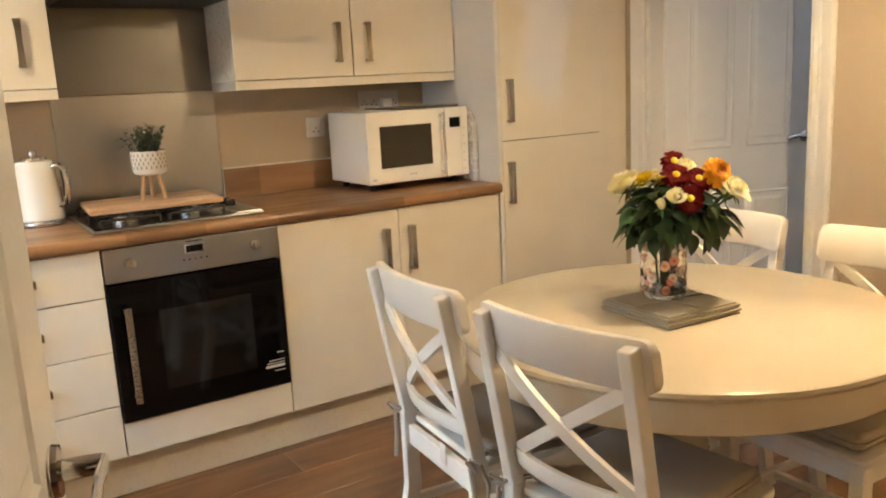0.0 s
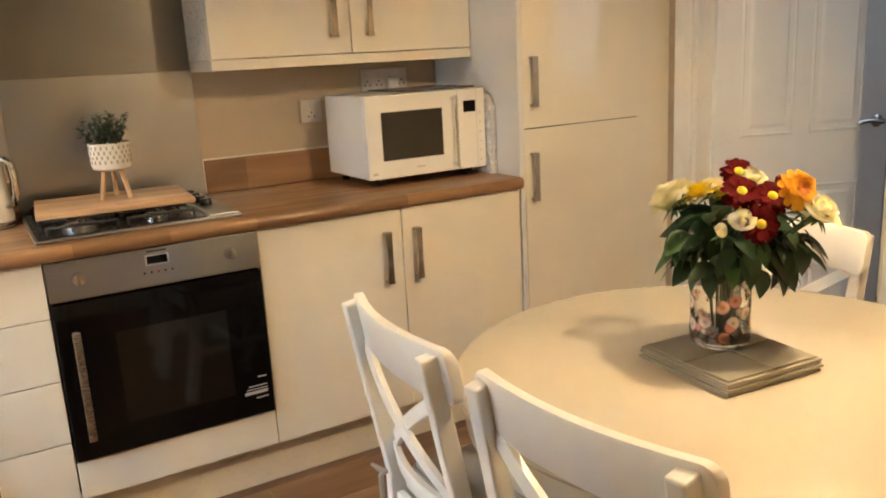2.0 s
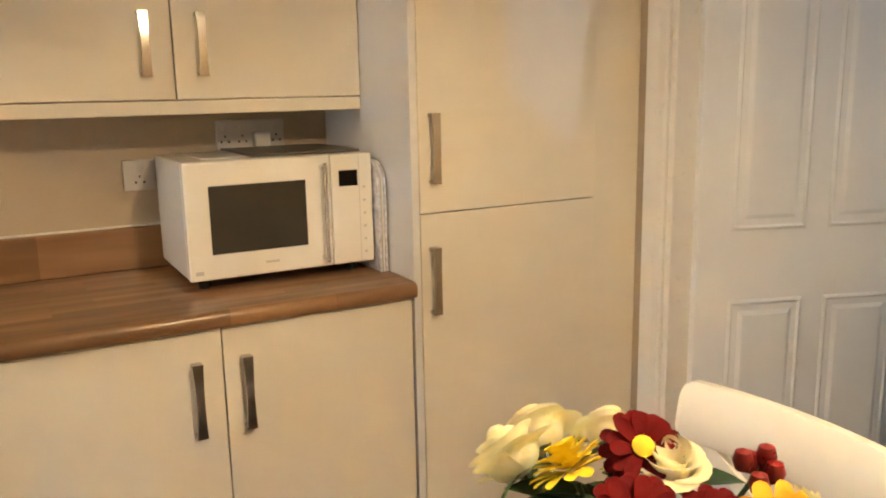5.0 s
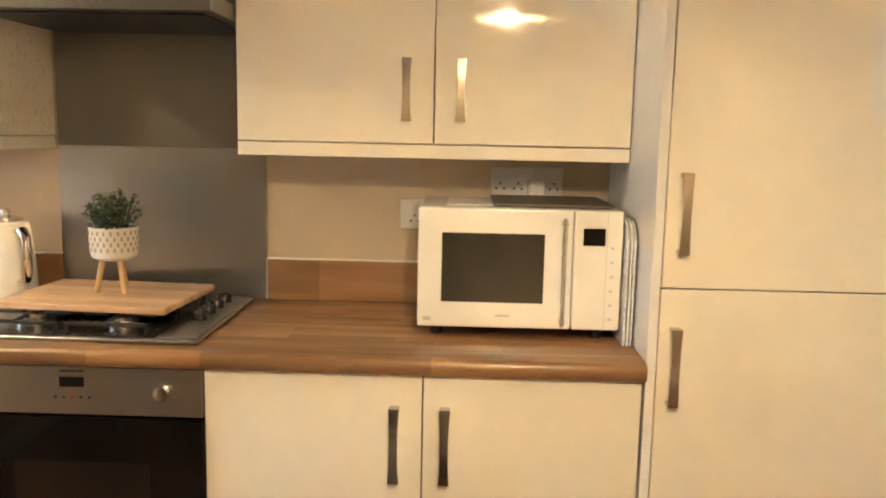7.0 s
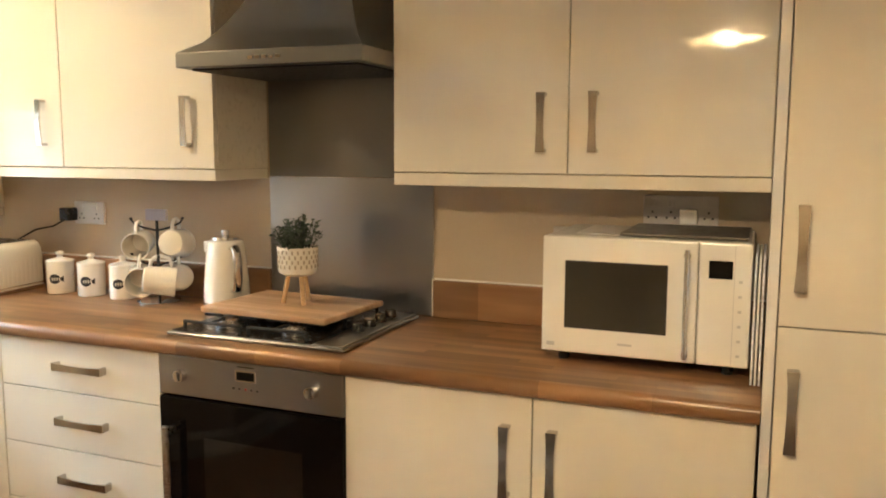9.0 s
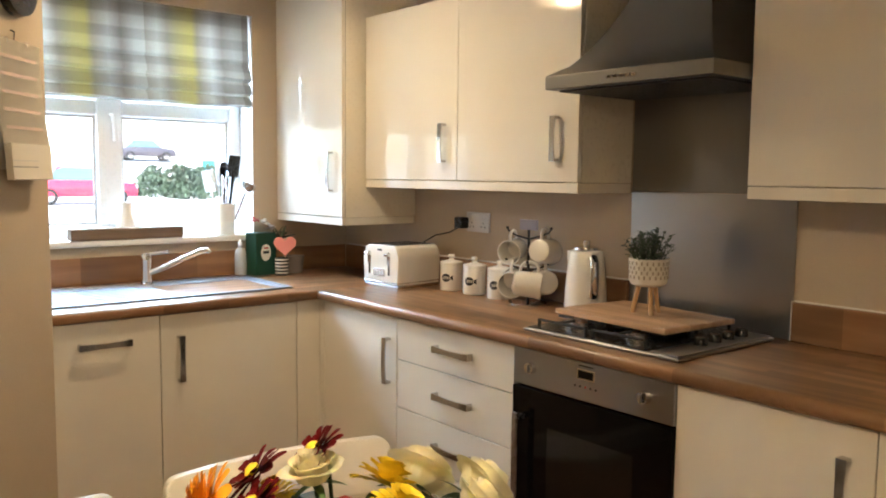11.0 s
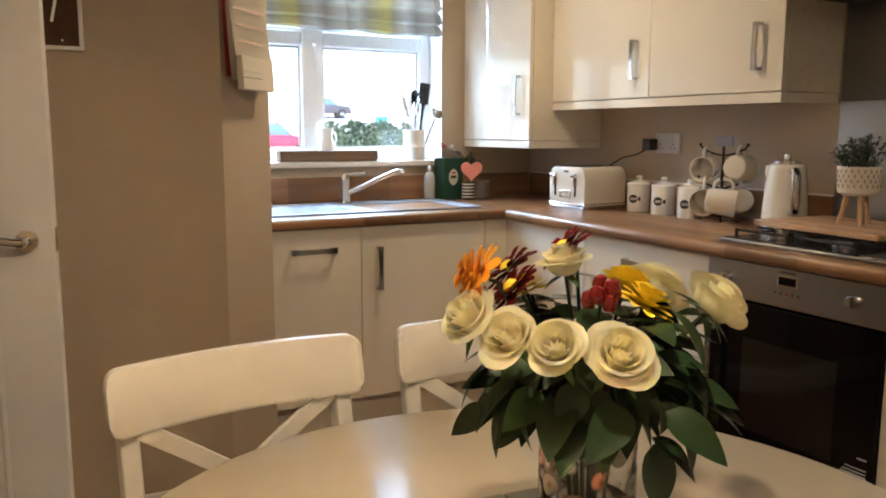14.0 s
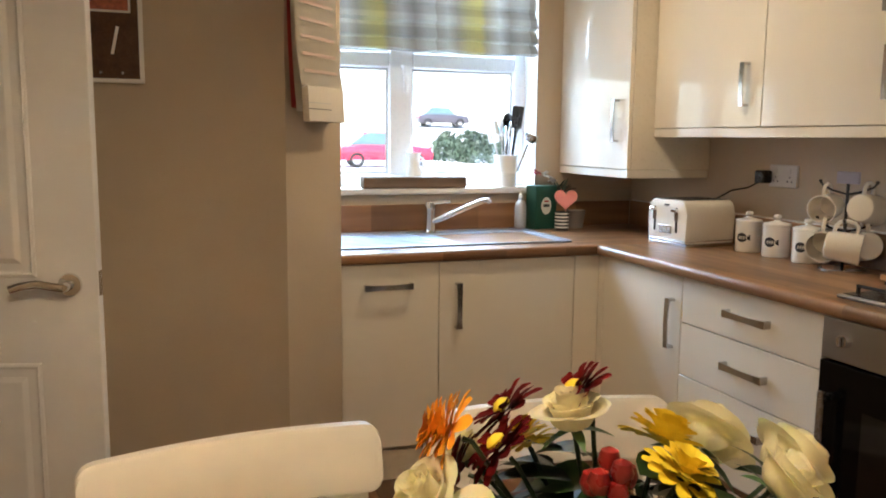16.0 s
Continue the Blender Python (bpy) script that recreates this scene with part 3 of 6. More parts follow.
tagged(part("upstand", box(WX + 0.0005, WX + 0.02, -1.116, NY - 0.02, 0.9105, 1.03, 0.003), WORKTOP_Y), "wood-block upstand strip under the window", "upstand", kind="structure")

tagged(part("sealant", box(0.0068, 0.0098, NY - 0.019, NY - 0.0085, 0.912, 1.034, 0.001), WHITE_ENAMEL), "thin white sealant bead at the end of the upstand", "trim", kind="structure")

# splashback
t = thing("splashback", 0, NY, 0, 0, "brushed stainless steel splashback behind the hob", "splashback")
part("lower_panel", box(-0.603, 0.007, -0.008, -0.001, 0.912, 1.352, 0.001), STEEL, t)
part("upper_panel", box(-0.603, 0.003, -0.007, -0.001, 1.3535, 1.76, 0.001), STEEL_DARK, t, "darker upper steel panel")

# wall units
WZ, WT = 1.381, 2.10
HW = WT - WZ
HV = 0.155


def wall_unit(name, x, w, doors, label):
    t = cabinet(name, x, 0.294, WZ, 0, w, 0.292, HW, doors, label)
    part("pelmet", box(0.001, w - 0.001, 0.002, 0.020, -0.036, -0.0015, 0.002), GLOSS, t, "cream light pelmet")
    part("side_pelmet", box(w - 0.018, w - 0.001, 0.0205, 0.290, -0.036, -0.0015, 0.002), GLOSS, t)
    part("side_pelmet", box(0.001, 0.018, 0.0205, 0.290, -0.036, -0.0015, 0.002), GLOSS, t)
    return t


wall_unit("wall_cabinet", 0.003, 0.998, [("door", 0, 0.501, 0, HW, (0.432, 0.135, HV, True)), ("door", 0.501, 0.998, 0, HW, (0.568, 0.135, HV, True))], "cream gloss double wall cabinet above the microwave")
wall_unit("wall_cabinet", -1.874, 1.263, [("door", 0, 0.639, 0, HW, (0.560, 0.15, HV, True)), ("door", 0.639, 1.263, 0, HW, (1.165, 0.150, HV, True))], "cream gloss double wall cabinet above the toaster")
bz = 1.208
t = cabinet("boiler_cabinet", WX + 0.002, 0.172, bz, 0, 0.602, 0.414, 2.30 - bz, [("door", 0, 0.602, 0, 2.30 - bz, (0.515, 0.205, 0.18, True))], "cream gloss corner wall cabinet hanging lower than the others")
part("pelmet", box(0.001, 0.601, 0.002, 0.020, -0.036, -0.0015, 0.002), GLOSS, t, "cream light pelmet")
part("side_pelmet", box(0.584, 0.601, 0.0205, 0.41, -0.036, -0.0015, 0.002), GLOSS, t)

# extractor hood
t = thing("cooker_hood", -0.298, NY, 1.672, 0, "grey steel chimney cooker hood above the hob", "cooker hood")
b = bmesh.new()
rings = []
for k in range(9):
    s = k / 8
    e = s ** 0.62
    hw = 0.298 + (0.135 - 0.298) * e
    fr = -0.475 + (0.475 - 0.245) * e
    z = 0.045 + 0.27 * s
    rings.append([b.verts.new((x, y, z)) for x, y in ((-hw, -0.002), (-hw, fr), (hw, fr), (hw, -0.002))])
for a, c in zip(rings, rings[1:]):
    for i in range(4):
        b.faces.new((a[i], a[(i + 1) % 4], c[(i + 1) % 4], c[i]))
b.faces.new(rings[-1])
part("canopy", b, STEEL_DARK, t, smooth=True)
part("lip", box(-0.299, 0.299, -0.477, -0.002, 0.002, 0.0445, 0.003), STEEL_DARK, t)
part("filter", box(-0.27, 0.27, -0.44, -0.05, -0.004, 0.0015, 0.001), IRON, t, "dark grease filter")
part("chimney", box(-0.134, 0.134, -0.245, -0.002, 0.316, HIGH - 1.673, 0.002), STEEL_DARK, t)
for i in range(5):
    part("button", box(-0.052 + i * 0.022, -0.036 + i * 0.022, -0.4795, -0.476, 0.018, 0.028, 0.001), CHROME, t, "small chrome push button")

# hob
t = thing("gas_hob", -0.315, 0.295, 0.911, 0, "stainless steel gas hob with black pan supports", "hob")
part("tray", box(-0.29, 0.29, -0.255, 0.245, 0, 0.010, 0.004, 3), STEEL, t)
part("well", box(-0.282, 0.186, -0.240, 0.238, 0.0102, 0.0125, 0.001), BLACK, t, "black burner well")
part("control_strip", box(0.190, 0.284, -0.248, 0.238, 0.0102, 0.0155, 0.003), STEEL, t, "raised steel control strip")
for x, y, r in ((-0.16, -0.125, 0.047), (0.06, -0.125, 0.036), (-0.16, 0.125, 0.036), (0.06, 0.125, 0.052)):
    bn = part("burner", moved(lathe([(0, 0), (r, 0), (r, 0.012), (r * 0.8, 0.014), (0, 0.014)], 28, cap=False), pose(x, y, 0.0125)), SATIN, t, "round gas burner", True)
    part("burner_cap", moved(lathe([(0, 0), (r * 0.78, 0), (r * 0.78, 0.006), (r * 0.6, 0.009), (0, 0.009)], 28, cap=False), pose(x, y, 0.0267)), SATIN if y < 0 else IRON, bn, "", True)
for x in (-0.16, 0.06):
    b = bmesh.new()
    for sx in (-1, 1):
        beam((x + sx * 0.095, -0.22, 0.036), (x + sx * 0.095, 0.22, 0.036), 0.008, 0.010, 0.002, bm=b)
        for yy in (-0.215, 0.215, 0.0):
            beam((x + sx * 0.095, yy, 0.0128), (x + sx * 0.095, yy, 0.036), 0.009, 0.009, 0.002, bm=b)
    for yy in (-0.22, 0.0, 0.22):
        beam((x - 0.095, yy, 0.036), (x + 0.095, yy, 0.036), 0.010, 0.008, 0.002, side=(0, 0, 1), bm=b)
    for yc in (-0.125, 0.125):
        for a in range(4):
            c, s = math.cos(a * math.pi / 2), math.sin(a * math.pi / 2)
            beam((x + c * 0.03, yc + s * 0.03, 0.0385), (x + c * 0.093, yc + s * 0.093, 0.0385), 0.007, 0.008, 0.002, side=(0, 0, 1), bm=b)
    part("pan_support", b, IRON, t, "black cast-iron pan support")
for i in range(4):
    part("knob", moved(lathe([(0, 0), (0.019, 0), (0.0175, 0.019), (0.015, 0.022), (0, 0.022)], 24, cap=False), pose(0.232, -0.06 + i * 0.072, 0.0156)), BLACK, t, "black hob knob", True)

# sink
t = thing("kitchen_sink", -2.115, -0.575, 0.9105, 90, "stainless steel sink with draining board", "sink")


def slab_with_bowl(x0, x1, y0, y1, bx0, bx1, by0, by1, depth):
    """A thin rimmed sheet with a sunk rectangular bowl."""
    m = bmesh.new()
    o = [m.verts.new((x, y, 0.004)) for x, y in ((x0, y0), (x1, y0), (x1, y1), (x0, y1))]
    low = [m.verts.new((x, y, 0.0)) for x, y in ((x0, y0), (x1, y0), (x1, y1), (x0, y1))]
    i = [m.verts.new((x, y, 0.003)) for x, y in ((bx0, by0), (bx1, by0), (bx1, by1), (bx0, by1))]
    d = [m.verts.new((x, y, -depth)) for x, y in ((bx0 + 0.02, by0 + 0.02), (bx1 - 0.02, by0 + 0.02), (bx1 - 0.02, by1 - 0.02), (bx0 + 0.02, by1 - 0.02))]
    for k in range(4):
        j = (k + 1) % 4
        m.faces.new((low[k], low[j], o[j], o[k]))
        m.faces.new((o[k], o[j], i[j], i[k]))
        m.faces.new((i[k], i[j], d[j], d[k]))
    m.faces.new(d)
    return m


part("basin", slab_with_bowl(-0.54, 0.50, -0.235, 0.235, 0.02, 0.46, -0.19, 0.15, 0.028), SINK_STEEL, t)
for i in range(8):
    part("drainer_rib", box(-0.46, -0.06, -0.16 + i * 0.042, -0.148 + i * 0.042, 0.0035, 0.0065, 0.002), SINK_STEEL, t)
part("rim", box(-0.54, 0.50, -0.238, -0.225, 0.0, 0.008, 0.003), SINK_STEEL, t)
part("rim", box(-0.54, 0.50, 0.225, 0.238, 0.0, 0.008, 0.003), SINK_STEEL, t)
part("rim", box(0.488, 0.503, -0.222, 0.222, 0.0, 0.008, 0.003), SINK_STEEL, t)
t = thing("mixer_tap", -2.325, -0.545, 0.915, 0, "chrome single-lever kitchen mixer tap at the sink", "tap")
part("body", lathe([(0, 0), (0.027, 0), (0.026, 0.008), (0.021, 0.012), (0.021, 0.095), (0.023, 0.10), (0.023, 0.125), (0.018, 0.135), (0, 0.136)], 28, cap=False), CHROME, t, smooth=True)
part("spout", tube([(0.0, 0.0, 0.045), (0.05, 0.045, 0.07), (0.11, 0.12, 0.115), (0.16, 0.185, 0.150), (0.175, 0.205, 0.152), (0.180, 0.211, 0.140)], 0.013, 14, taper=0.85), CHROME, t, smooth=True)
part("lever", beam((0.0, 0.0, 0.130), (0.06, 0.075, 0.142), 0.016, 0.010, 0.004), CHROME, t)

# microwave
t = thing("microwave", 0.722, 0.347, 0.911, 0, "white microwave oven standing on the worktop", "microwave")
part("body", box(-0.245, 0.245, -0.155, 0.175, 0.03, 0.322, 0.006, 3), WHITE_ENAMEL, t)
part("vent", box(-0.18, 0.20, -0.10, 0.14, 0.3222, 0.3245, 0.001), surface("grey_top", (0.55, 0.53, 0.50), 0.5), t, "greyish top cover")
d = part("door", box(-0.246, 0.128, -0.180, -0.157, 0.03, 0.322, 0.005, 3), WHITE_ENAMEL, t)
part("window", box(-0.188, 0.060, -0.1818, -0.1790, 0.093, 0.263, 0.003), surface("tinted_window", (0.035, 0.030, 0.024), 0.12, vary=0.15, relief=0), d, "dark tinted window")
hb = tube([(0.105, -0.205, 0.045), (0.105, -0.208, 0.17), (0.105, -0.205, 0.305)], 0.006, 12)
for z in (0.055, 0.292):
    tube([(0.105, -0.206, z), (0.105, -0.178, z)], 0.008, 12, bm=hb)
part("handle", hb, CHROME, d, "upright chrome bar handle", True)
cp = part("control_panel", box(0.130, 0.247, -0.180, -0.157, 0.03, 0.322, 0.005, 3), WHITE_ENAMEL, t)
part("display", box(0.152, 0.205, -0.1815, -0.1790, 0.238, 0.280, 0.002), BLACK_GLASS, cp, "small black display")
part("seam", box(0.2085, 0.2098, -0.1806, -0.1795, 0.035, 0.317, 0), PRINT_GREY, cp)
for i in range(6):
    part("button", box(0.219, 0.227, -0.1815, -0.1795, 0.055 + i * 0.035, 0.061 + i * 0.035, 0.001), PRINT_GREY, cp)
part("mark", box(-0.055, -0.02, -0.1806, -0.1795, 0.058, 0.0635, 0), PRINT_GREY, d, "small grey maker's mark")
part("sticker", box(-0.232, -0.212, -0.1806, -0.1795, 0.045, 0.055, 0), PRINT_GREY, d)
for x in (-0.2, 0.2):
    for y in (-0.12, 0.13):
        part("foot", moved(lathe([(0, 0), (0.014, 0), (0.016, 0.03), (0, 0.03)], 16, cap=False), pose(x, y, 0.0)), BLACK, t)
t = thing("baking_tray", 0.787, 0.375, 1.2358, 0, "thin dark metal tray lying on the microwave", "tray")
part("tray", box(-0.13, 0.17, -0.16, 0.14, 0, 0.006, 0.002), surface("dark_tin", (0.16, 0.14, 0.125), 0.35, 0.6), t)
PATTERN = surface("patterned_melamine", (0.72, 0.72, 0.76), 0.35, vary=0.35, big=38, fine=70, dirt=(0.25, 0.26, 0.38))
for i in range(3):
    t = thing("serving_tray", 0.977 + i * 0.0085, 0.30, 0.9108, 0, "pale patterned serving tray standing on edge by the microwave", "tray", "trays beside the microwave")
    b = prism([(-0.16, 0.0)] + arc(-0.10, 0.24, 0.06, 180, 90, 6) + arc(0.10, 0.24, 0.06, 90, 0, 6) + [(0.16, 0.0)], -0.0025, 0.0025, 0.001)
    part("tray", moved(b, pose(0, 0, 0.0, 90, 0, 90)), PATTERN if i != 1 else WHITE_ENAMEL, t)


def socket(x, z, w, n, label):
    t = thing("wall_socket", x, NY - 0.0005, z, 0, label, "socket", kind="structure")
    part("plate", box(-w / 2, w / 2, -0.011, 0, -0.043, 0.043, 0.003), SOCKET_SHADED, t)
    for i in range(n):
        cx = -w / 2 + w * (i + 0.5) / n
        part("switch", box(cx - 0.006, cx + 0.006, -0.015, -0.0105, 0.012, 0.030, 0.001), SOCKET_SHADED, t)
        for dx, dz, s in ((0, -0.004, 0.0025), (-0.011, -0.02, 0.003), (0.011, -0.02, 0.003)):
            part("slot", box(cx + dx - s, cx + dx + s, -0.0116, -0.0105, dz - 0.003, dz + 0.003, 0), PRINT_BLACK, t)
    return t


socket(0.442, 1.175, 0.086, 1, "white single socket on the kitchen wall")
socket(0.765, 1.275, 0.205, 4, "long white switch plate above the microwave")
socket(-1.42, 1.20, 0.146, 2, "white double socket behind the toaster")
t = thing("plug", -1.50, NY - 0.012, 1.195, 0, "black plug with cable in the wall socket", "plug")
part("body", box(-0.026, 0.026, -0.045, 0, -0.025, 0.025, 0.006), BLACK, t)
part("cable", tube([(0, -0.04, -0.02), (-0.04, -0.06, -0.045), (-0.12, -0.07, -0.06), (-0.20, -0.08, -0.10), (-0.24, -0.08, -0.14)], 0.0035, 8), BLACK, t, smooth=True)
t = thing("plug", 0.79, NY - 0.012, 1.26, 0, "white plug with grey cable above the microwave", "plug")
part("body", box(-0.024, 0.024, -0.035, 0, -0.022, 0.022, 0.006), WHITE_ENAMEL, t)

# ---- window ----
t = thing("window_1", 0, 0, 0, 0, "white casement window with two lights and fanlights", "window", kind="structure")
GX = WX - 0.17
fr = box(GX - 0.03, GX + 0.03, WY0, WY0 + 0.06, WZ0, WZ1, 0.006)
part("window_frame", fr, UPVC, t)
part("window_frame", box(GX - 0.03, GX + 0.03, WY1 - 0.06, WY1, WZ0, WZ1, 0.006), UPVC, t)
part("window_frame", box(GX - 0.03, GX + 0.03, WY0 + 0.061, WY1 - 0.061, WZ0, WZ0 + 0.055, 0.006), UPVC, t)
part("window_frame", box(GX - 0.03, GX + 0.03, WY0 + 0.061, WY1 - 0.061, WZ1 - 0.055, WZ1, 0.006), UPVC, t)
MY = -0.595
part("mullion", box(GX - 0.035, GX + 0.035, MY - 0.055, MY + 0.055, WZ0 + 0.056, WZ1 - 0.056, 0.008), UPVC, t)
TZ = 1.69
for a, c in ((WY0 + 0.061, MY - 0.056), (MY + 0.056, WY1 - 0.061)):
    part("transom", box(GX - 0.033, GX + 0.033, a, c, TZ - 0.035, TZ + 0.035, 0.008), UPVC, t)
    for z0, z1 in ((WZ0 + 0.056, TZ - 0.036), (TZ + 0.036, WZ1 - 0.056)):
        pn = part("pane", box(GX - 0.004, GX + 0.004, a, c, z0, z1, 0), PANE, t)
        pn.visible_shadow = False
        for y0, y1, q0, q1 in ((a, a + 0.012, z0, z1), (c - 0.012, c, z0, z1), (a + 0.0125, c - 0.0125, z0, z0 + 0.012), (a + 0.0125, c - 0.0125, z1 - 0.012, z1)):
            part("gasket", box(GX + 0.0045, GX + 0.008, y0, y1, q0, q1, 0), PRINT_GREY, t)
part("window_handle", tube([(GX + 0.04, MY + 0.005, 1.66), (GX + 0.062, MY + 0.008, 1.655), (GX + 0.065, MY + 0.012, 1.60), (GX + 0.062, MY + 0.016, 1.54)], 0.010, 12), UPVC, t, "white window handle", True)
sill = tagged(part("window_sill", box(WX - 0.14, WX + 0.035, WY0 - 0.0, WY1 + 0.0, WZ0 - 0.029, WZ0, 0.008), GLOSS_WHITE), "white painted window sill above the sink", "window sill", kind="structure")
REVEAL = surface("reveal_paint", (0.76, 0.75, 0.74), 0.7, vary=0.03)
tagged(part("reveal", box(WX - 0.14, WX - 0.001, WY1 - 0.004, WY1 - 0.0005, WZ0 + 0.001, WZ1 - 0.001, 0), REVEAL), "white painted window reveal", "wall", kind="structure")

# roman blind
PLAID, pt, pp = nodes("plaid_fabric")
sep = pt.nodes.new("ShaderNodeSeparateXYZ")
pt.links.new(coords(pt), sep.inputs[0])


def stripes(axis, period, stops):
    n = node(pt, "ShaderNodeMath")
    n.operation = "MULTIPLY"
    pt.links.new(sep.outputs[axis], n.inputs[0])
    n.inputs[1].default_value = 1 / period
    f = pt.nodes.new("ShaderNodeMath")
    f.operation = "FRACT"
    pt.links.new(n.outputs[0], f.inputs[0])
    return ramp(pt, f.outputs[0], stops)


vs = stripes(1, 0.47, [(0.0, (0.28, 0.245, 0.20)), (0.12, (0.40, 0.37, 0.32)), (0.22, (0.27, 0.235, 0.195)), (0.34, (0.32, 0.275, 0.15)), (0.46, (0.35, 0.29, 0.12)), (0.52, (0.27, 0.235, 0.185)), (0.66, (0.43, 0.40, 0.36)), (0.78, (0.26, 0.23, 0.195)), (0.90, (0.38, 0.35, 0.305))])
hs = stripes(2, 0.21, [(0.0, 0.80), (0.2, 0.82), (0.24, 1.0), (0.45, 1.0), (0.49, 0.78), (0.68, 0.80), (0.72, 1.04), (0.96, 1.02), (1.0, 0.80)])
weave = noise_of(pt, coords(pt, (1, 1, 1)), 420, 2)
cc = mix(pt, 1.0, mix(pt, 1.0, vs, hs, "MULTIPLY"), ramp(pt, weave, [(0.3, 0.85), (0.7, 1.08)]), "MULTIPLY")
pt.links.new(cc, pp.inputs["Base Color"])
pp.inputs["Roughness"].default_value = 0.95
tr = pt.nodes.new("ShaderNodeBsdfTranslucent")
pt.links.new(cc, tr.inputs[0])
ms = pt.nodes.new("ShaderNodeMixShader")
ms.inputs[0].default_value = 0.06
pt.links.new(pp.outputs[0], ms.inputs[1])
pt.links.new(tr.outputs[0], ms.inputs[2])
pt.links.new(ms.outputs[0], pt.nodes["Material Output"].inputs[0])
bump(pt, pp, weave, 0.3, 0.0008)
t = thing("roman_blind", WX - 0.03, 0, 0, 0, "checked grey and mustard roman blind half raised", "blind")
prof = [(0.0, 2.21), (0.006, 2.10), (0.012, 2.0), (0.02, 1.945), (0.006, 1.925), (0.024, 1.90), (0.040, 1.858), (0.010, 1.845), (0.032, 1.82), (0.046, 1.785), (0.014, 1.775), (0.034, 1.755), (0.046, 1.73), (0.016, 1.722)]
b = bmesh.new()
cols = 24
grid = [[b.verts.new((x + 0.002 * math.sin(i * 1.9 + j), WY0 - 0.01 + (WY1 - WY0 + 0.0) * i / cols, z + 0.003 * math.sin(i * 0.8 + j * 0.7) - 0.004 * (i / cols))) for i in range(cols + 1)] for j, (x, z) in enumerate(prof)]
for a, c in zip(grid, grid[1:]):
    for i in range(cols):
        b.faces.new((a[i], a[i + 1], c[i + 1], c[i]))
bmesh.ops.solidify(b, geom=b.faces[:], thickness=0.003)
part("fabric", b, PLAID, t, smooth=True)
part("headrail", box(-0.02, 0.012, WY0 - 0.01, WY1 - 0.006, 2.205, 2.235, 0.003), GLOSS_WHITE, t)
part("cord", tube([(0.02, WY1 - 0.02, 2.2), (0.022, WY1 - 0.018, 1.9), (0.02, WY1 - 0.02, 1.55)], 0.0015, 6), WHITE_ENAMEL, t)

# sill things
t = thing("milk_jug", -2.56, -0.55, WZ0 + 0.0005, 20, "small white pottery jug on the window sill", "jug")
part("jug_body", lathe([(0, 0), (0.036, 0), (0.040, 0.01), (0.043, 0.05), (0.038, 0.085), (0.028, 0.115), (0.030, 0.145), (0.037, 0.158), (0.034, 0.158), (0.026, 0.12), (0, 0.1)], 32, cap=False), WHITE_ENAMEL, t, smooth=True)
part("handle", tube([(0.0, 0.028, 0.14), (0.0, 0.055, 0.13), (0.0, 0.062, 0.10), (0.0, 0.042, 0.065)], 0.006, 10), WHITE_ENAMEL, t, smooth=True)
t = thing("wooden_block", -2.47, -0.56, WZ0 + 0.0005, 0, "long dark wooden block on the window sill", "wooden block")
part("block", box(-0.03, 0.03, -0.26, 0.23, 0, 0.05, 0.004), OAK, t)
t = thing("utensil_pot", -2.50, -0.105, WZ0 + 0.0005, 0, "white ribbed pot on the window sill", "utensil pot")
part("pot", lathe([(0, 0), (0.052, 0), (0.055, 0.004), (0.055, 0.06), (0.057, 0.065), (0.055, 0.07), (0.055, 0.135), (0.058, 0.14), (0.058, 0.15), (0.053, 0.15), (0.050, 0.02), (0, 0.02)], 36, cap=False), WHITE_ENAMEL, t, smooth=True)


def utensil(dx, dy, top, head, material, label):
    u = thing("kitchen_utensil", -2.50, -0.105, WZ0 + 0.022, 0, label, "utensil", "utensils in the pot")
    p = Vector((dx * 0.3, dy * 0.3, 0))
    q = Vector((dx, dy, top - 0.05))
    part("shaft", tube([p, (p + q) / 2, q], 0.005, 8), material, u, smooth=True)
    d = (q - p).normalized()
    if head == "spoon":
        h = moved(lathe([(0, -0.045), (0.018, -0.040), (0.033, -0.015), (0.036, 0.008), (0.026, 0.038), (0, 0.052)], 16, cap=False), Matrix.Diagonal((1, 0.22, 1, 1)))
    elif head == "ladle":
        h = lathe([(0, -0.035), (0.02, -0.03), (0.033, -0.012), (0.036, 0.01), (0.033, 0.01), (0.02, -0.022), (0, -0.03)], 20, cap=False)
    else:
        h = box(-0.038, 0.038, -0.002, 0.002, -0.045, 0.06, 0.0018)
        for k in range(-1, 2):
            box(k * 0.018 - 0.004, k * 0.018 + 0.004, -0.0035, 0.0035, -0.03, 0.035, 0.001, bm=h)
    rot = d.to_track_quat("Z", "Y").to_matrix().to_4x4()
    rot.translation = q + d * 0.04
    part("head", moved(h, rot @ pose(0, 0, 0, 0, 0, random.uniform(0, 180))), material, u, smooth=True)


utensil(0.03, 0.035, 0.31, "slotted", BLACK, "black nylon kitchen utensil in the pot")
utensil(0.0, 0.05, 0.28, "spoon", BLACK, "black nylon spoon standing in the pot")
utensil(0.035, 0.0, 0.25, "spoon", CHROME, "steel serving spoon standing in the pot")
utensil(-0.02, -0.05, 0.24, "slotted", CHROME, "steel slice standing in the pot")
utensil(0.05, -0.025, 0.23, "spoon", CHROME, "steel spoon standing in the pot")
utensil(0.045, 0.095, 0.23, "ladle", CHROME, "steel ladle leaning out of the pot")
utensil(0.015, -0.03, 0.27, "slotted", SATIN, "steel fish slice standing in the pot")
utensil(-0.03, 0.02, 0.29, "spoon", BLACK, "black spoon standing in the pot")

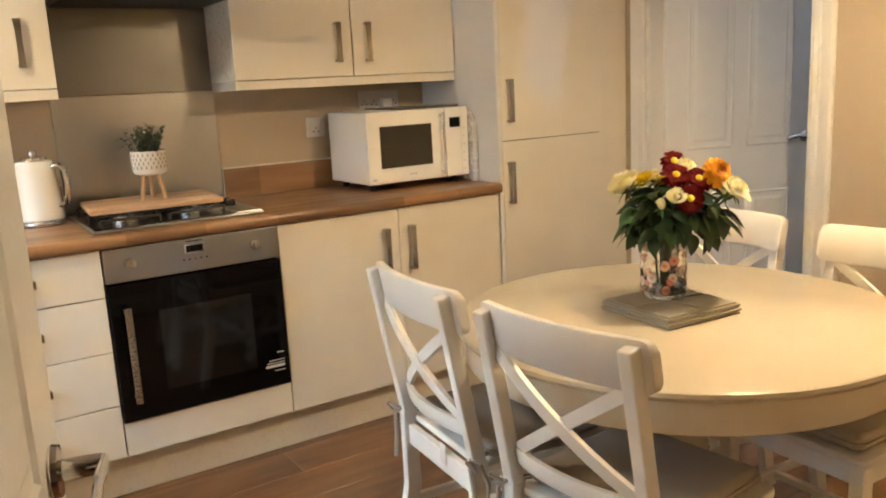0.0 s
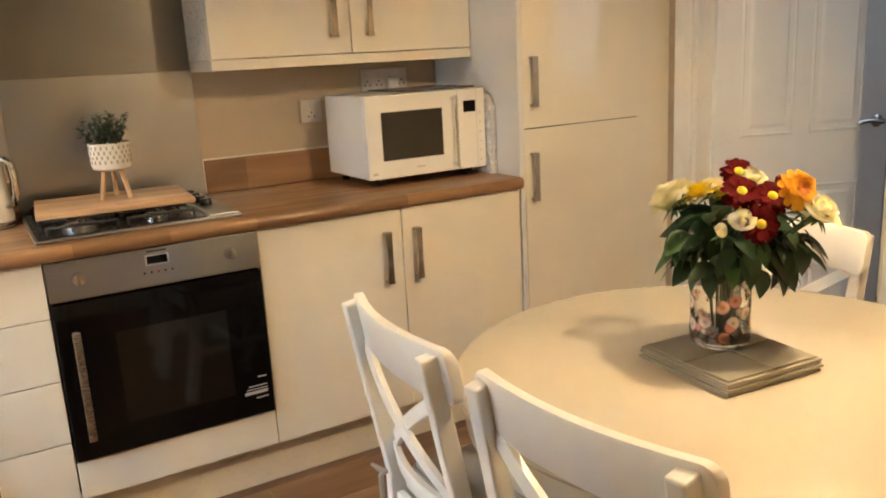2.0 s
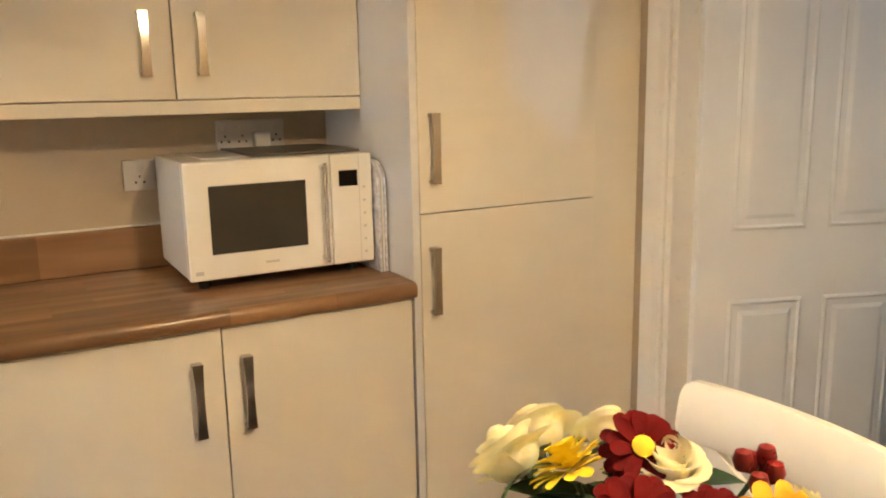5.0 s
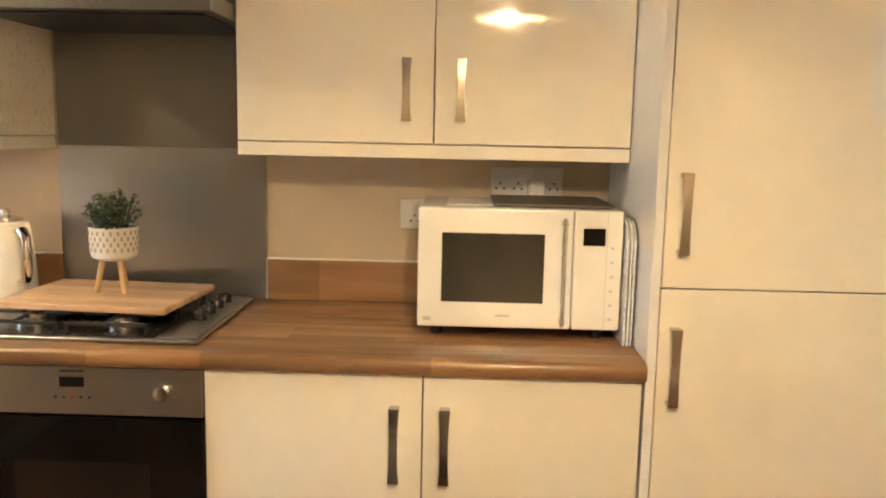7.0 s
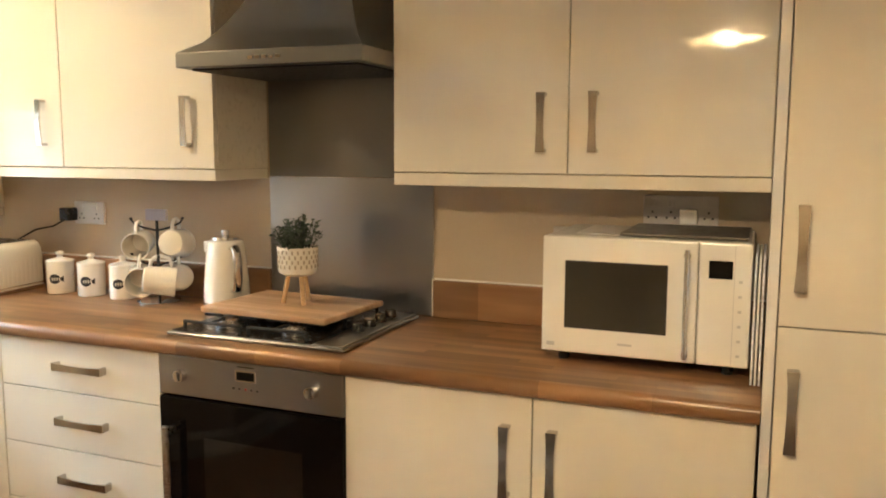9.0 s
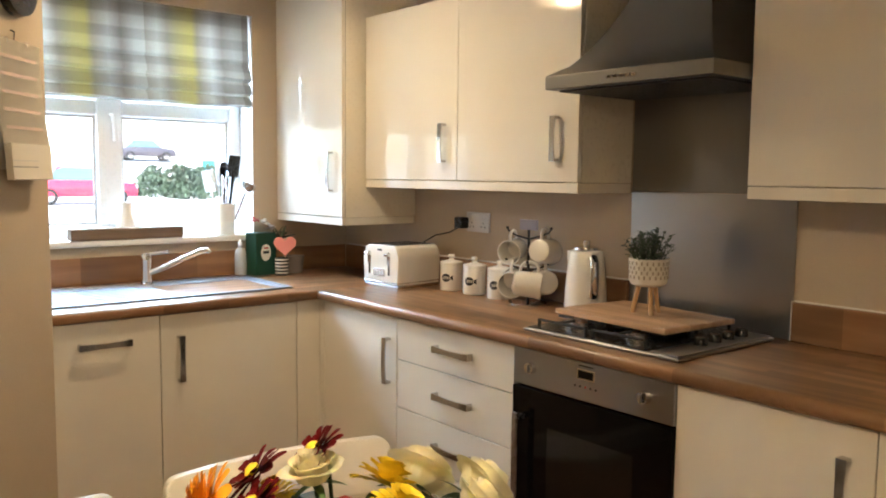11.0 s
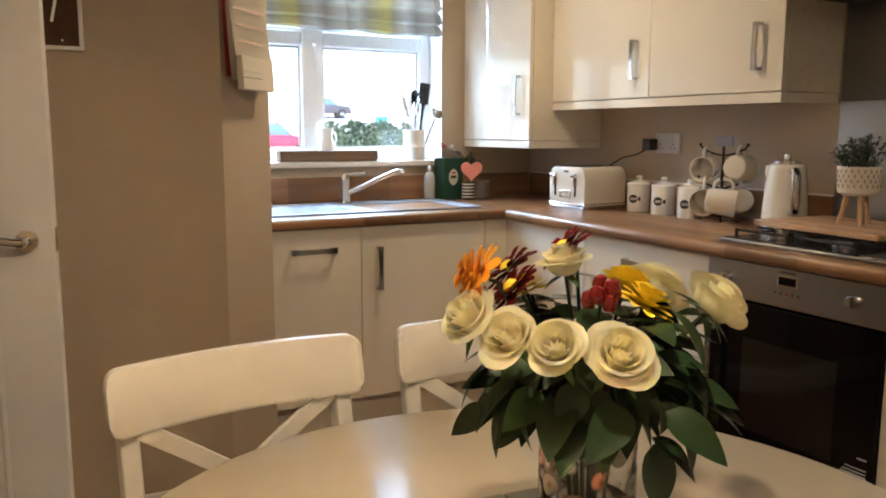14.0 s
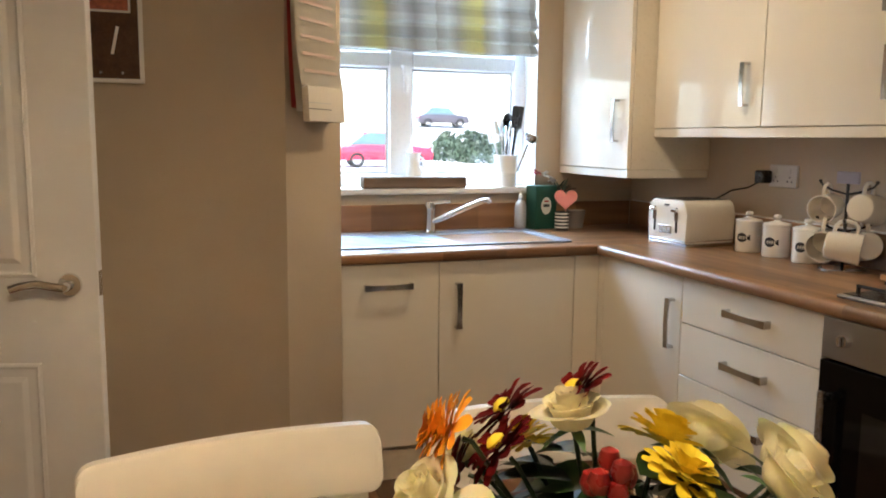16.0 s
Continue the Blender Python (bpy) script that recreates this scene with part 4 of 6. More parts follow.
# things by the sink
t = thing("soap_bottle", -2.385, -0.075, 0.9185, 0, "grey washing-up liquid bottle behind the sink", "bottle")
part("bottle", lathe([(0, 0), (0.026, 0), (0.028, 0.006), (0.028, 0.10), (0.022, 0.118), (0.012, 0.128), (0.012, 0.14)], 24), surface("frosted_plastic", (0.42, 0.43, 0.43), 0.35), t, smooth=True)
part("cap", lathe([(0, 0.1405), (0.010, 0.1405), (0.010, 0.155), (0.005, 0.16), (0.004, 0.172), (0, 0.172)], 20, cap=False), WHITE_ENAMEL, t, smooth=True)
t = thing("green_box", -2.39, 0.035, 0.9108, 12, "dark green cleaning-product box with pale badge", "box")
part("carton", box(-0.04, 0.04, -0.062, 0.062, 0, 0.205, 0.004), GREEN, t)
bd = part("badge", moved(lathe([(0, 0), (0.03, 0), (0.03, 0.0008), (0, 0.0008)], 24, cap=False), pose(0.0402, -0.002, 0.11, 0, 90) @ Matrix.Diagonal((1.35, 1, 1, 1))), PAPER, t, "pale oval badge")
part("badge_print", box(0.0411, 0.0416, -0.020, 0.016, 0.105, 0.118, 0), PRINT_BLACK, bd)
part("badge_print", box(0.0411, 0.0416, -0.014, 0.012, 0.128, 0.136, 0), RED_PAINT, bd)
t = thing("flower_pot", -2.37, 0.205, 0.9108, 0, "small grey felt pot holding a card heart", "plant pot")
part("pot", lathe([(0, 0), (0.040, 0), (0.052, 0.085), (0.047, 0.085), (0.038, 0.06), (0, 0.06)], 24, cap=False), FELT_GREY, t, smooth=True)
pts = []
for i in range(40):
    a = 2 * math.pi * i / 40
    pts.append((0.0034 * 16 * math.sin(a) ** 3, 0.0034 * (13 * math.cos(a) - 5 * math.cos(2 * a) - 2 * math.cos(3 * a) - math.cos(4 * a))))
t = thing("card_heart", -2.305, 0.120, 0.9108, 0, "pink card heart on a stick", "decoration")
part("heart", moved(prism(pts, -0.003, 0.003), pose(0, 0, 0.145, 90, 0, 65)), PINK, t)
part("stick", tube([(0, 0, 0.0), (0, 0, 0.12)], 0.003, 8), PEG, t)
t = thing("striped_bottle", -2.325, 0.112, 0.9108, 0, "small black and white striped holder", "holder")
b = lathe([(0, 0), (0.030, 0), (0.033, 0.04), (0.030, 0.085), (0, 0.085)], 24, cap=False)
part("holder", b, PRINT_BLACK, t, smooth=True)
for i in range(5):
    part("stripe", moved(lathe([(0.0332, 0), (0.0332, 0.007)], 24, cap=False), pose(0, 0, 0.008 + i * 0.016)), WHITE_ENAMEL, t)
t = thing("sill_posy", -2.44, 0.06, 1.1165, 0, "small posy with red and white blooms", "flowers")


def leaf_mesh(length, width, droop=0.25, fold=0.18, n=7, bm=None, m=None):
    """A leaf along +x from the origin, folded along its rib and drooping at the tip."""
    b = bmesh.new()
    rows = []
    for i in range(n + 1):
        s = i / n
        w = width * 0.5 * (math.sin(math.pi * s ** 0.75) ** 0.8 if 0 < s < 1 else 0.02)
        x, z = length * s, -droop * length * s * s
        rows.append((b.verts.new((x, -w, z + fold * w)), b.verts.new((x, 0, z)), b.verts.new((x, w, z + fold * w))))
    for a, c in zip(rows, rows[1:]):
        b.faces.new((a[0], a[1], c[1], c[0]))
        b.faces.new((a[1], a[2], c[2], c[1]))
    if m is not None:
        moved(b, m)
    return joined(bm, b)


for k, (dy, dz, mt) in enumerate(((-0.03, 0.06, RED_PAINT), (0.02, 0.045, WHITE_ENAMEL), (0.055, 0.02, PRINT_GREY))):
    b = bmesh.new()
    for i in range(14):
        leaf_mesh(0.03, 0.02, 0.2, bm=b, m=pose(0, dy, dz, 0, random.uniform(-60, 20), i * 137.5))
    part("bloom", b, mt, t)
b = bmesh.new()
for i in range(16):
    leaf_mesh(0.075, 0.022, 0.25, bm=b, m=pose(0.01, 0.09 + random.uniform(-0.02, 0.03), -0.04, random.uniform(-20, 20), random.uniform(-80, -20), random.uniform(0, 360)))
part("foliage", b, LEAF_GREY, t)

# ---- worktop things ----
t = thing("kettle", -0.70, 0.455, 0.9108, 0, "cream enamel kettle with chrome handle and base", "kettle")
part("base", lathe([(0, 0), (0.078, 0), (0.080, 0.004), (0.078, 0.016), (0.074, 0.020), (0, 0.020)], 40, cap=False), CHROME, t, "chrome kettle base", True)
part("band", lathe([(0.0785, 0.0), (0.0792, 0.006), (0.0792, 0.010)], 40, cap=False), BLACK, t, smooth=True)
part("jug", lathe([(0, 0.021), (0.076, 0.021), (0.077, 0.03), (0.074, 0.09), (0.068, 0.16), (0.062, 0.215), (0.058, 0.226), (0.050, 0.230), (0, 0.231)], 48, cap=False), CREAM_ENAMEL, t, smooth=True)
part("lid", lathe([(0, 0.2315), (0.046, 0.2315), (0.044, 0.240), (0.02, 0.245), (0.012, 0.246), (0.014, 0.258), (0.011, 0.264), (0, 0.265)], 36, cap=False), CHROME, t, "chrome lid with knob", True)
hx = [(0.055, 0.205), (0.088, 0.212), (0.105, 0.195), (0.110, 0.15), (0.106, 0.10), (0.095, 0.072), (0.070, 0.066)]
part("handle", moved(moved(tube([(a, 0, z) for a, z in hx], 0.0095, 12), Matrix.Diagonal((1, 1.5, 1, 1))), pose(0, 0, 0, 0, 0, -34)), CHROME, t, "chrome loop handle", True)
part("handle_grip", moved(tube([(a - 0.008, 0, z) for a, z in hx[2:5]], 0.009, 10), pose(0, 0, 0, 0, 0, -34)), BLACK, t, "black inner grip", True)
part("spout", moved(prism([(-0.022, 0), (0.022, 0), (0.004, -0.035), (-0.004, -0.035)], 0.185, 0.222, 0.003), pose(-0.055, 0.0, 0, 0, 0, -90)), CREAM_ENAMEL, t)

t = thing("chopping_board", -0.350, 0.318, 0.9555, -4, "pale wooden chopping board lying on the hob", "chopping board")
part("board", box(-0.225, 0.225, -0.165, 0.165, 0, 0.018, 0.005, 3), BOARDWOOD, t)
t = thing("potted_plant", -0.337, 0.325, 0.974, 0, "artificial plant in a patterned white pot on wooden legs", "plant")
for a in (80, 200, 320):
    c, s = math.cos(radians(a)), math.sin(radians(a))
    part("leg", tube([(0.048 * c, 0.048 * s, 0), (0.028 * c, 0.028 * s, 0.095)], 0.0075, 10), PEG, t, "turned pale wooden leg", True)
pot = part("pot", lathe([(0, 0.088), (0.04, 0.088), (0.056, 0.096), (0.060, 0.11), (0.062, 0.175), (0.058, 0.175), (0.055, 0.16), (0, 0.16)], 44, cap=False), surface("white_stoneware", (0.78, 0.75, 0.70), 0.6), t, smooth=True)
PG = surface("grey_glaze", (0.42, 0.37, 0.31), 0.6)
b = bmesh.new()
for r in range(4):
    for i in range(22):
        a = (i + 0.5 * (r % 2)) * 360 / 22
        m = bmesh.new()
        bmesh.ops.create_cube(m, size=1)
        moved(m, pose(0, 0, 0, 0, 0, a) @ pose(0.0612 + 0.0003 * r, 0, 0.118 + r * 0.0145) @ Matrix.Diagonal((0.0018, 0.0052, 0.011, 1)))
        joined(b, m)
part("pot_pattern", b, PG, pot, "grey dashes round the pot")
b = bmesh.new()
random.seed(4)
for i in range(42):
    a, sp = random.uniform(0, 360), random.uniform(0.1, 1.0)
    top = Vector((math.cos(radians(a)) * 0.092 * sp, math.sin(radians(a)) * 0.092 * sp, 0.175 + random.uniform(0.035, 0.10) * (1.1 - 0.4 * sp)))
    low = Vector((top.x * 0.5, top.y * 0.5, 0.155))
    tube([low, (low + top) / 2 + Vector((0, 0, 0.01)), top], 0.0013, 4, bm=b)
    for k in range(9):
        p = low.lerp(top, 0.25 + 0.75 * k / 8)
        leaf_mesh(random.uniform(0.016, 0.028), 0.011, 0.2, 0.2, 3, bm=b, m=pose(*p, random.uniform(-30, 30), random.uniform(-60, 10), random.uniform(0, 360)))
part("foliage", b, LEAF_GREY, t)

# toaster
t = thing("toaster", -1.70, 0.375, 0.9108, 5, "cream four-slot toaster with chrome levers", "toaster")
TW, TD, TH = 0.125, 0.115, 0.185
b = bmesh.new()
prof = [(-TD, 0.015), (-TD, TH - 0.055), (-TD + 0.004, TH - 0.027), (-TD + 0.014, TH - 0.010), (-TD + 0.030, TH), (TD - 0.030, TH), (TD - 0.014, TH - 0.010), (TD - 0.004, TH - 0.027), (TD, TH - 0.055), (TD, 0.015)]
ends = [[b.verts.new((y, -x, z)) for y, z in prof] for x in (-TW, TW)]
for i in range(len(prof)):
    j = (i + 1) % len(prof)
    b.faces.new((ends[0][i], ends[0][j], ends[1][j], ends[1][i]))
b.faces.new(ends[0])
b.faces.new(ends[1])
bmesh.ops.bevel(b, geom=[e for e in b.edges if abs(e.verts[0].co.y - e.verts[1].co.y) < 1e-5], offset=0.007, segments=3, affect="EDGES", profile=0.5)
part("body", b, CREAM_ENAMEL, t, smooth=True)
part("base", box(-TD + 0.002, TD - 0.002, -TW + 0.002, TW - 0.002, 0, 0.0146, 0.003), CHROME, t)
part("band", box(-TD - 0.0025, TD + 0.0025, -TW - 0.0025, TW + 0.0025, 0.022, 0.0265, 0.002), CHROME, t, "thin chrome band")
part("top_plate", box(-TD + 0.035, TD - 0.035, -TW + 0.02, TW - 0.02, TH - 0.0005, TH + 0.002, 0.001), surface("black_top", (0.03, 0.03, 0.03), 0.4, 0.3), t)
for x in (-0.056, -0.019, 0.019, 0.056):
    part("slot", box(x - 0.011, x + 0.011, -TW + 0.025, TW - 0.025, TH + 0.0022, TH + 0.0032, 0.0004), BLACK, t)
for x in (-0.075, 0.055):
    part("slide", box(x - 0.006, x + 0.006, -TW - 0.0015, -TW + 0.002, 0.055, 0.155, 0.001), BLACK, t, "dark lever slot")
    part("lever", box(x - 0.014, x + 0.014, -TW - 0.022, -TW - 0.001, 0.138, 0.152, 0.004), CHROME, t, "chrome lever")
    part("lever_plate", box(x - 0.011, x + 0.011, -TW - 0.003, -TW - 0.0016, 0.10, 0.137, 0.001), CHROME, t)
part("control_strip", box(-0.045, 0.030, -TW - 0.004, -TW + 0.001, 0.048, 0.082, 0.002), CHROME, t, "chrome control strip with buttons")
for i in range(3):
    part("button", box(-0.036 + i * 0.022, -0.022 + i * 0.022, -TW - 0.0065, -TW - 0.0035, 0.056, 0.074, 0.002), PRINT_GREY, t)
for i in range(11):
    part("flute", box(TD - 0.003, TD + 0.0006, -0.1125 + i * 0.021, -0.0975 + i * 0.021, 0.034, TH - 0.058, 0.002), CREAM_ENAMEL, t)
part("badge", box(-0.020, 0.010, -TW - 0.0015, -TW + 0.001, 0.160, 0.168, 0.0005), PRINT_BLACK, t, "small dark badge")

# canisters
def canister(x, y, word):
    t = thing("storage_canister", x, y, 0.9108, 38, "cream lidded storage canister with a dark label", "canister", "canisters in a row")
    part("jar", lathe([(0, 0), (0.047, 0), (0.049, 0.003), (0.049, 0.112), (0, 0.112)], 36, cap=False), CREAM_ENAMEL, t, smooth=True)
    lid = part("lid", lathe([(0, 0.1125), (0.050, 0.1125), (0.050, 0.120), (0.046, 0.124), (0.012, 0.132), (0.010, 0.137), (0.015, 0.145), (0.013, 0.153), (0, 0.156)], 36, cap=False), CREAM_ENAMEL, t, smooth=True)
    # curved dark tag facing the room
    b = bmesh.new()
    n = 14
    up, dn = [], []
    for i in range(n + 1):
        s = i / n
        a = radians(-90 - 40 + 62 * s - 2)
        hh = 0.017 * (math.sin(math.pi * min(1, s * 1.25)) ** 0.5 if s < 0.8 else 0.25 + 1.9 * (s - 0.8)) + 0.001
        up.append(b.verts.new((0.0497 * math.cos(a), 0.0497 * math.sin(a), 0.056 + hh)))
        dn.append(b.verts.new((0.0497 * math.cos(a), 0.0497 * math.sin(a), 0.056 - hh)))
    for i in range(n):
        b.faces.new((dn[i], dn[i + 1], up[i + 1], up[i]))
    tag = part("tag", b, PRINT_BLACK, t, "dark fish-shaped tag")
    b = bmesh.new()
    for i in range(4):
        a = radians(-90 - 26 + 10 * i)
        m = bmesh.new()
        bmesh.ops.create_cube(m, size=1)
        moved(m, pose(0.0503 * math.cos(a), 0.0503 * math.sin(a), 0.056, 0, 0, math.degrees(a)) @ Matrix.Diagonal((0.0008, 0.004, 0.011, 1)))
        joined(b, m)
    part("tag_print", b, PAPER, tag)


for x, y in ((-1.45, 0.455), (-1.30, 0.455), (-1.15, 0.455)):
    canister(x, y, "")

# mug tree
t = thing("mug_tree", -0.985, 0.45, 0.9108, 0, "dark metal mug tree on the worktop", "mug tree")
part("base", lathe([(0, 0), (0.075, 0), (0.075, 0.005), (0.02, 0.010), (0, 0.010)], 32, cap=False), CHROME, t, smooth=True)
part("stem", tube([(0, 0, 0.01), (0, 0, 0.325)], 0.005, 10), IRON, t, smooth=True)
part("finial", box(-0.045, 0.045, -0.006, 0.006, 0.285, 0.325, 0.003), surface("grey_lilac", (0.40, 0.37, 0.42), 0.5), t, "greyish wooden top piece")
mug0 = None
# height, the way the arm points and the way the mug's mouth faces
for z, a, mouth in ((0.205, -150, -66), (0.205, 35, 110), (0.082, -140, -52), (0.082, -48, 40), (0.082, 48, 150)):
    c, s = math.cos(radians(a)), math.sin(radians(a))
    part("arm", tube([(0, 0, z + 0.045), (0.045 * c, 0.045 * s, z + 0.056), (0.075 * c, 0.075 * s, z + 0.070), (0.086 * c, 0.086 * s, z + 0.084)], 0.0035, 8), IRON, t, "thin dark wire arm", True)
    part("tip", moved(lathe([(0, -0.006), (0.005, -0.004), (0.006, 0), (0.005, 0.004), (0, 0.006)], 12, cap=False), pose(0.086 * c, 0.086 * s, z + 0.087)), IRON, t, smooth=True)
    m = pose(-0.985 + 0.060 * c, 0.45 + 0.060 * s, 0.9108 + z, 0, 0, mouth) @ pose(0, 0, 0, 0, 97, 0) @ Matrix.Diagonal((1.1, 1.1, 1.1, 1))
    if mug0 is None:
        mug0 = thing("mug", 0, 0, 0, 0, "cream pottery mug hanging on the mug tree", "mug", "mugs on the mug tree")
        part("cup", lathe([(0, -0.045), (0.030, -0.045), (0.035, -0.042), (0.039, -0.03), (0.042, 0.03), (0.0435, 0.045), (0.040, 0.046), (0.038, 0.03), (0.034, -0.034), (0, -0.038)], 36, cap=False), CREAM_ENAMEL, mug0, smooth=True)
        part("handle", tube([(-0.038, 0, 0.028), (-0.056, 0, 0.028), (-0.068, 0, 0.018), (-0.071, 0, 0.0), (-0.066, 0, -0.018), (-0.054, 0, -0.027), (-0.035, 0, -0.028)], 0.0055, 10), CREAM_ENAMEL, mug0, smooth=True)
        mug0.matrix_world = m
    else:
        copy_thing(mug0, m)

# ---- table and chairs ----
TX, TY, TR, TZP = 0.497, -1.393, 0.555, 0.742
t = thing("dining_table", TX, TY, 0, 0, "round ivory painted pedestal dining table", "table")
part("tabletop", lathe([(0, TZP - 0.024), (TR - 0.012, TZP - 0.024), (TR - 0.004, TZP - 0.020), (TR, TZP - 0.012), (TR - 0.002, TZP - 0.004), (TR - 0.008, TZP), (0, TZP)], 96, cap=False), TABLE_WHITE, t, smooth=True)
part("apron", lathe([(TR - 0.05, TZP - 0.095), (TR - 0.022, TZP - 0.095), (TR - 0.020, TZP - 0.09), (TR - 0.020, TZP - 0.0245), (TR - 0.05, TZP - 0.0245), (TR - 0.05, TZP - 0.095)], 96, cap=False), TABLE_WHITE, t, smooth=True)
part("pedestal", lathe([(0, 0.10), (0.085, 0.10), (0.09, 0.14), (0.055, 0.19), (0.06, 0.28), (0.085, 0.38), (0.075, 0.48), (0.05, 0.54), (0.07, 0.60), (0.10, 0.64), (0.12, 0.70), (0, 0.70)], 40, cap=False), TABLE_WHITE, t, smooth=True)
for a in (45, 135, 225, 315):
    c, s = math.cos(radians(a)), math.sin(radians(a))
    b = bmesh.new()
    for p, q, w in (((0.05, 0.17), (0.20, 0.13), 0.06), ((0.19, 0.135), (0.34, 0.045), 0.055), ((0.32, 0.05), (0.40, 0.025), 0.06)):
        beam((p[0] * c, p[0] * s, p[1]), (q[0] * c, q[0] * s, q[1]), w, 0.05, 0.008, (-s, c, 0), bm=b)
    part("foot", b, TABLE_WHITE, t)


def curved_bar(y0, bow, x0, x1, z0, z1, thick, tilt=0.0, n=14, corner=0.0):
    """A bar across x whose middle bows by bow in y; tilt: how far its top leans in y; corner: the radius of its rounded ends."""
    b = bmesh.new()
    rows = []
    ends = [corner * (1 - math.cos(math.pi / 2 * i / 5)) for i in range(5)] if corner else []
    inner = [corner + (x1 - x0 - 2 * corner) * i / n for i in range(n + 1)]
    for d in ends + inner + [x1 - x0 - e for e in reversed(ends)]:
        s = d / (x1 - x0)
        x = x0 + d
        y = y0 + bow * (1 - (2 * s - 1) ** 2)
        near = min(d, x1 - x0 - d)
        e = corner - math.sqrt(max(0.0, corner ** 2 - (corner - near) ** 2)) if near < corner else 0.0
        row = []
        for k, (zz, q) in enumerate(((z0 + e, 0.3), (z0 + e + 0.006, 0.0), (z1 - e - 0.006, 0.0), (z1 - e, 0.3))):
            lean = tilt * (zz - z0) / (z1 - z0)
            row.append((x, y + lean, zz, thick / 2 * (1 - q)))
        rows.append([b.verts.new((p[0], p[1] - p[3], p[2])) for p in row] + [b.verts.new((p[0], p[1] + p[3], p[2])) for p in reversed(row)])
    for a, c in zip(rows, rows[1:]):
        for k in range(8):
            b.faces.new((a[k], a[(k + 1) % 8], c[(k + 1) % 8], c[k]))
    b.faces.new(rows[0])
    b.faces.new(rows[-1])
    return b


CH = 0.888


def ribbon(points, w, d):
    """A flat bar swept along points that lie about one x-z plane; d is its thickness in y."""
    b = bmesh.new()
    rows = []
    pts = [Vector(p) for p in points]
    for i, p in enumerate(pts):
        q = (pts[min(i + 1, len(pts) - 1)] - pts[max(i - 1, 0)]).normalized()
        side = Vector((q.z, 0, -q.x)).normalized() * (w / 2)
        back = Vector((0, d / 2, 0))
        rows.append([b.verts.new(v) for v in (p - side - back, p + side - back, p + side + back, p - side + back)])
    for a, c in zip(rows, rows[1:]):
        for k in range(4):
            b.faces.new((a[k], a[(k + 1) % 4], c[(k + 1) % 4], c[k]))
    b.faces.new(rows[0])
    b.faces.new(rows[-1])
    bmesh.ops.bevel(b, geom=[e for e in b.edges if len(e.link_faces) == 2 and e.calc_face_angle(0) > 0.7], offset=0.002, segments=2, affect="EDGES", profile=0.5)
    return b


def chair():
    """Local: it faces +y, its back stands at -y."""
    t = thing("dining_chair", 0, 0, 0, 0, "white painted wooden dining chair with crossed back", "chair", "chairs round the table")
    part("seat", prism(arc(0.19, 0.17, 0.025, 0, 90, 4) + arc(-0.19, 0.17, 0.025, 90, 180, 4) + [(-0.195, -0.19), (0.195, -0.19)], 0.432, 0.452, 0.005), CHAIR_WHITE, t)
    for s in (-1, 1):
        part("front_leg", beam((s * 0.185, 0.165, 0), (s * 0.185, 0.165, 0.431), 0.038, 0.038, 0.004), CHAIR_WHITE, t)
        lg = beam((s * 0.185, -0.255, 0), (s * 0.185, -0.205, 0.25), 0.030, 0.042, 0.004)
        beam((s * 0.185, -0.205, 0.245), (s * 0.185, -0.205, 0.47), 0.030, 0.042, 0.004, bm=lg)
        beam((s * 0.185, -0.205, 0.465), (s * 0.185, -0.278, CH - 0.012), 0.030, 0.036, 0.004, bm=lg)
        part("back_leg", lg, CHAIR_WHITE, t)
        part("side_rail", box(s * 0.185 - 0.010, s * 0.185 + 0.010, -0.185, 0.145, 0.375, 0.431, 0.003), CHAIR_WHITE, t)
        part("stretcher", box(s * 0.185 - 0.009, s * 0.185 + 0.009, -0.19, 0.146, 0.19, 0.215, 0.003), CHAIR_WHITE, t)
    part("front_rail", box(-0.165, 0.165, 0.155, 0.175, 0.375, 0.431, 0.003), CHAIR_WHITE, t)
    part("back_rail", box(-0.169, 0.169, -0.215, -0.195, 0.375, 0.431, 0.003), CHAIR_WHITE, t)
    part("cross_stretcher", box(-0.175, 0.175, -0.03, -0.01, 0.1925, 0.2125, 0.003), CHAIR_WHITE, t)
    part("crest_rail", curved_bar(-0.232, -0.032, -0.217, 0.217, CH - 0.104, CH, 0.024, -0.018, corner=0.022), CHAIR_WHITE, t, smooth=True)
    part("lower_rail", curved_bar(-0.200, -0.030, -0.169, 0.169, 0.515, 0.555, 0.018, -0.006), CHAIR_WHITE, t, smooth=True)
    for s in (-1, 1):
        pts = []
        for i in range(11):
            u = i / 10
            pts.append((s * (-0.172 + 0.344 * u), -0.205 - 0.045 * u - 0.026 * (1 - (2 * u - 1) ** 2) + 0.004 * s, 0.548 + (CH - 0.098 - 0.548) * u))
        part("cross_bar", ribbon(pts, 0.028, 0.012), CHAIR_WHITE, t)
    return t


first = chair()
POSES = [pose(0.162, -1.12, 0, 0, 0, -95), pose(0.172, -1.58, 0, 0, 0, -83.5), pose(0.86, -1.06, 0, 0, 0, 90), pose(0.83, -1.62, 0, 0, 0, 88)]
first.matrix_world = POSES[0]
for m in POSES[1:]:
    copy_thing(first, m)

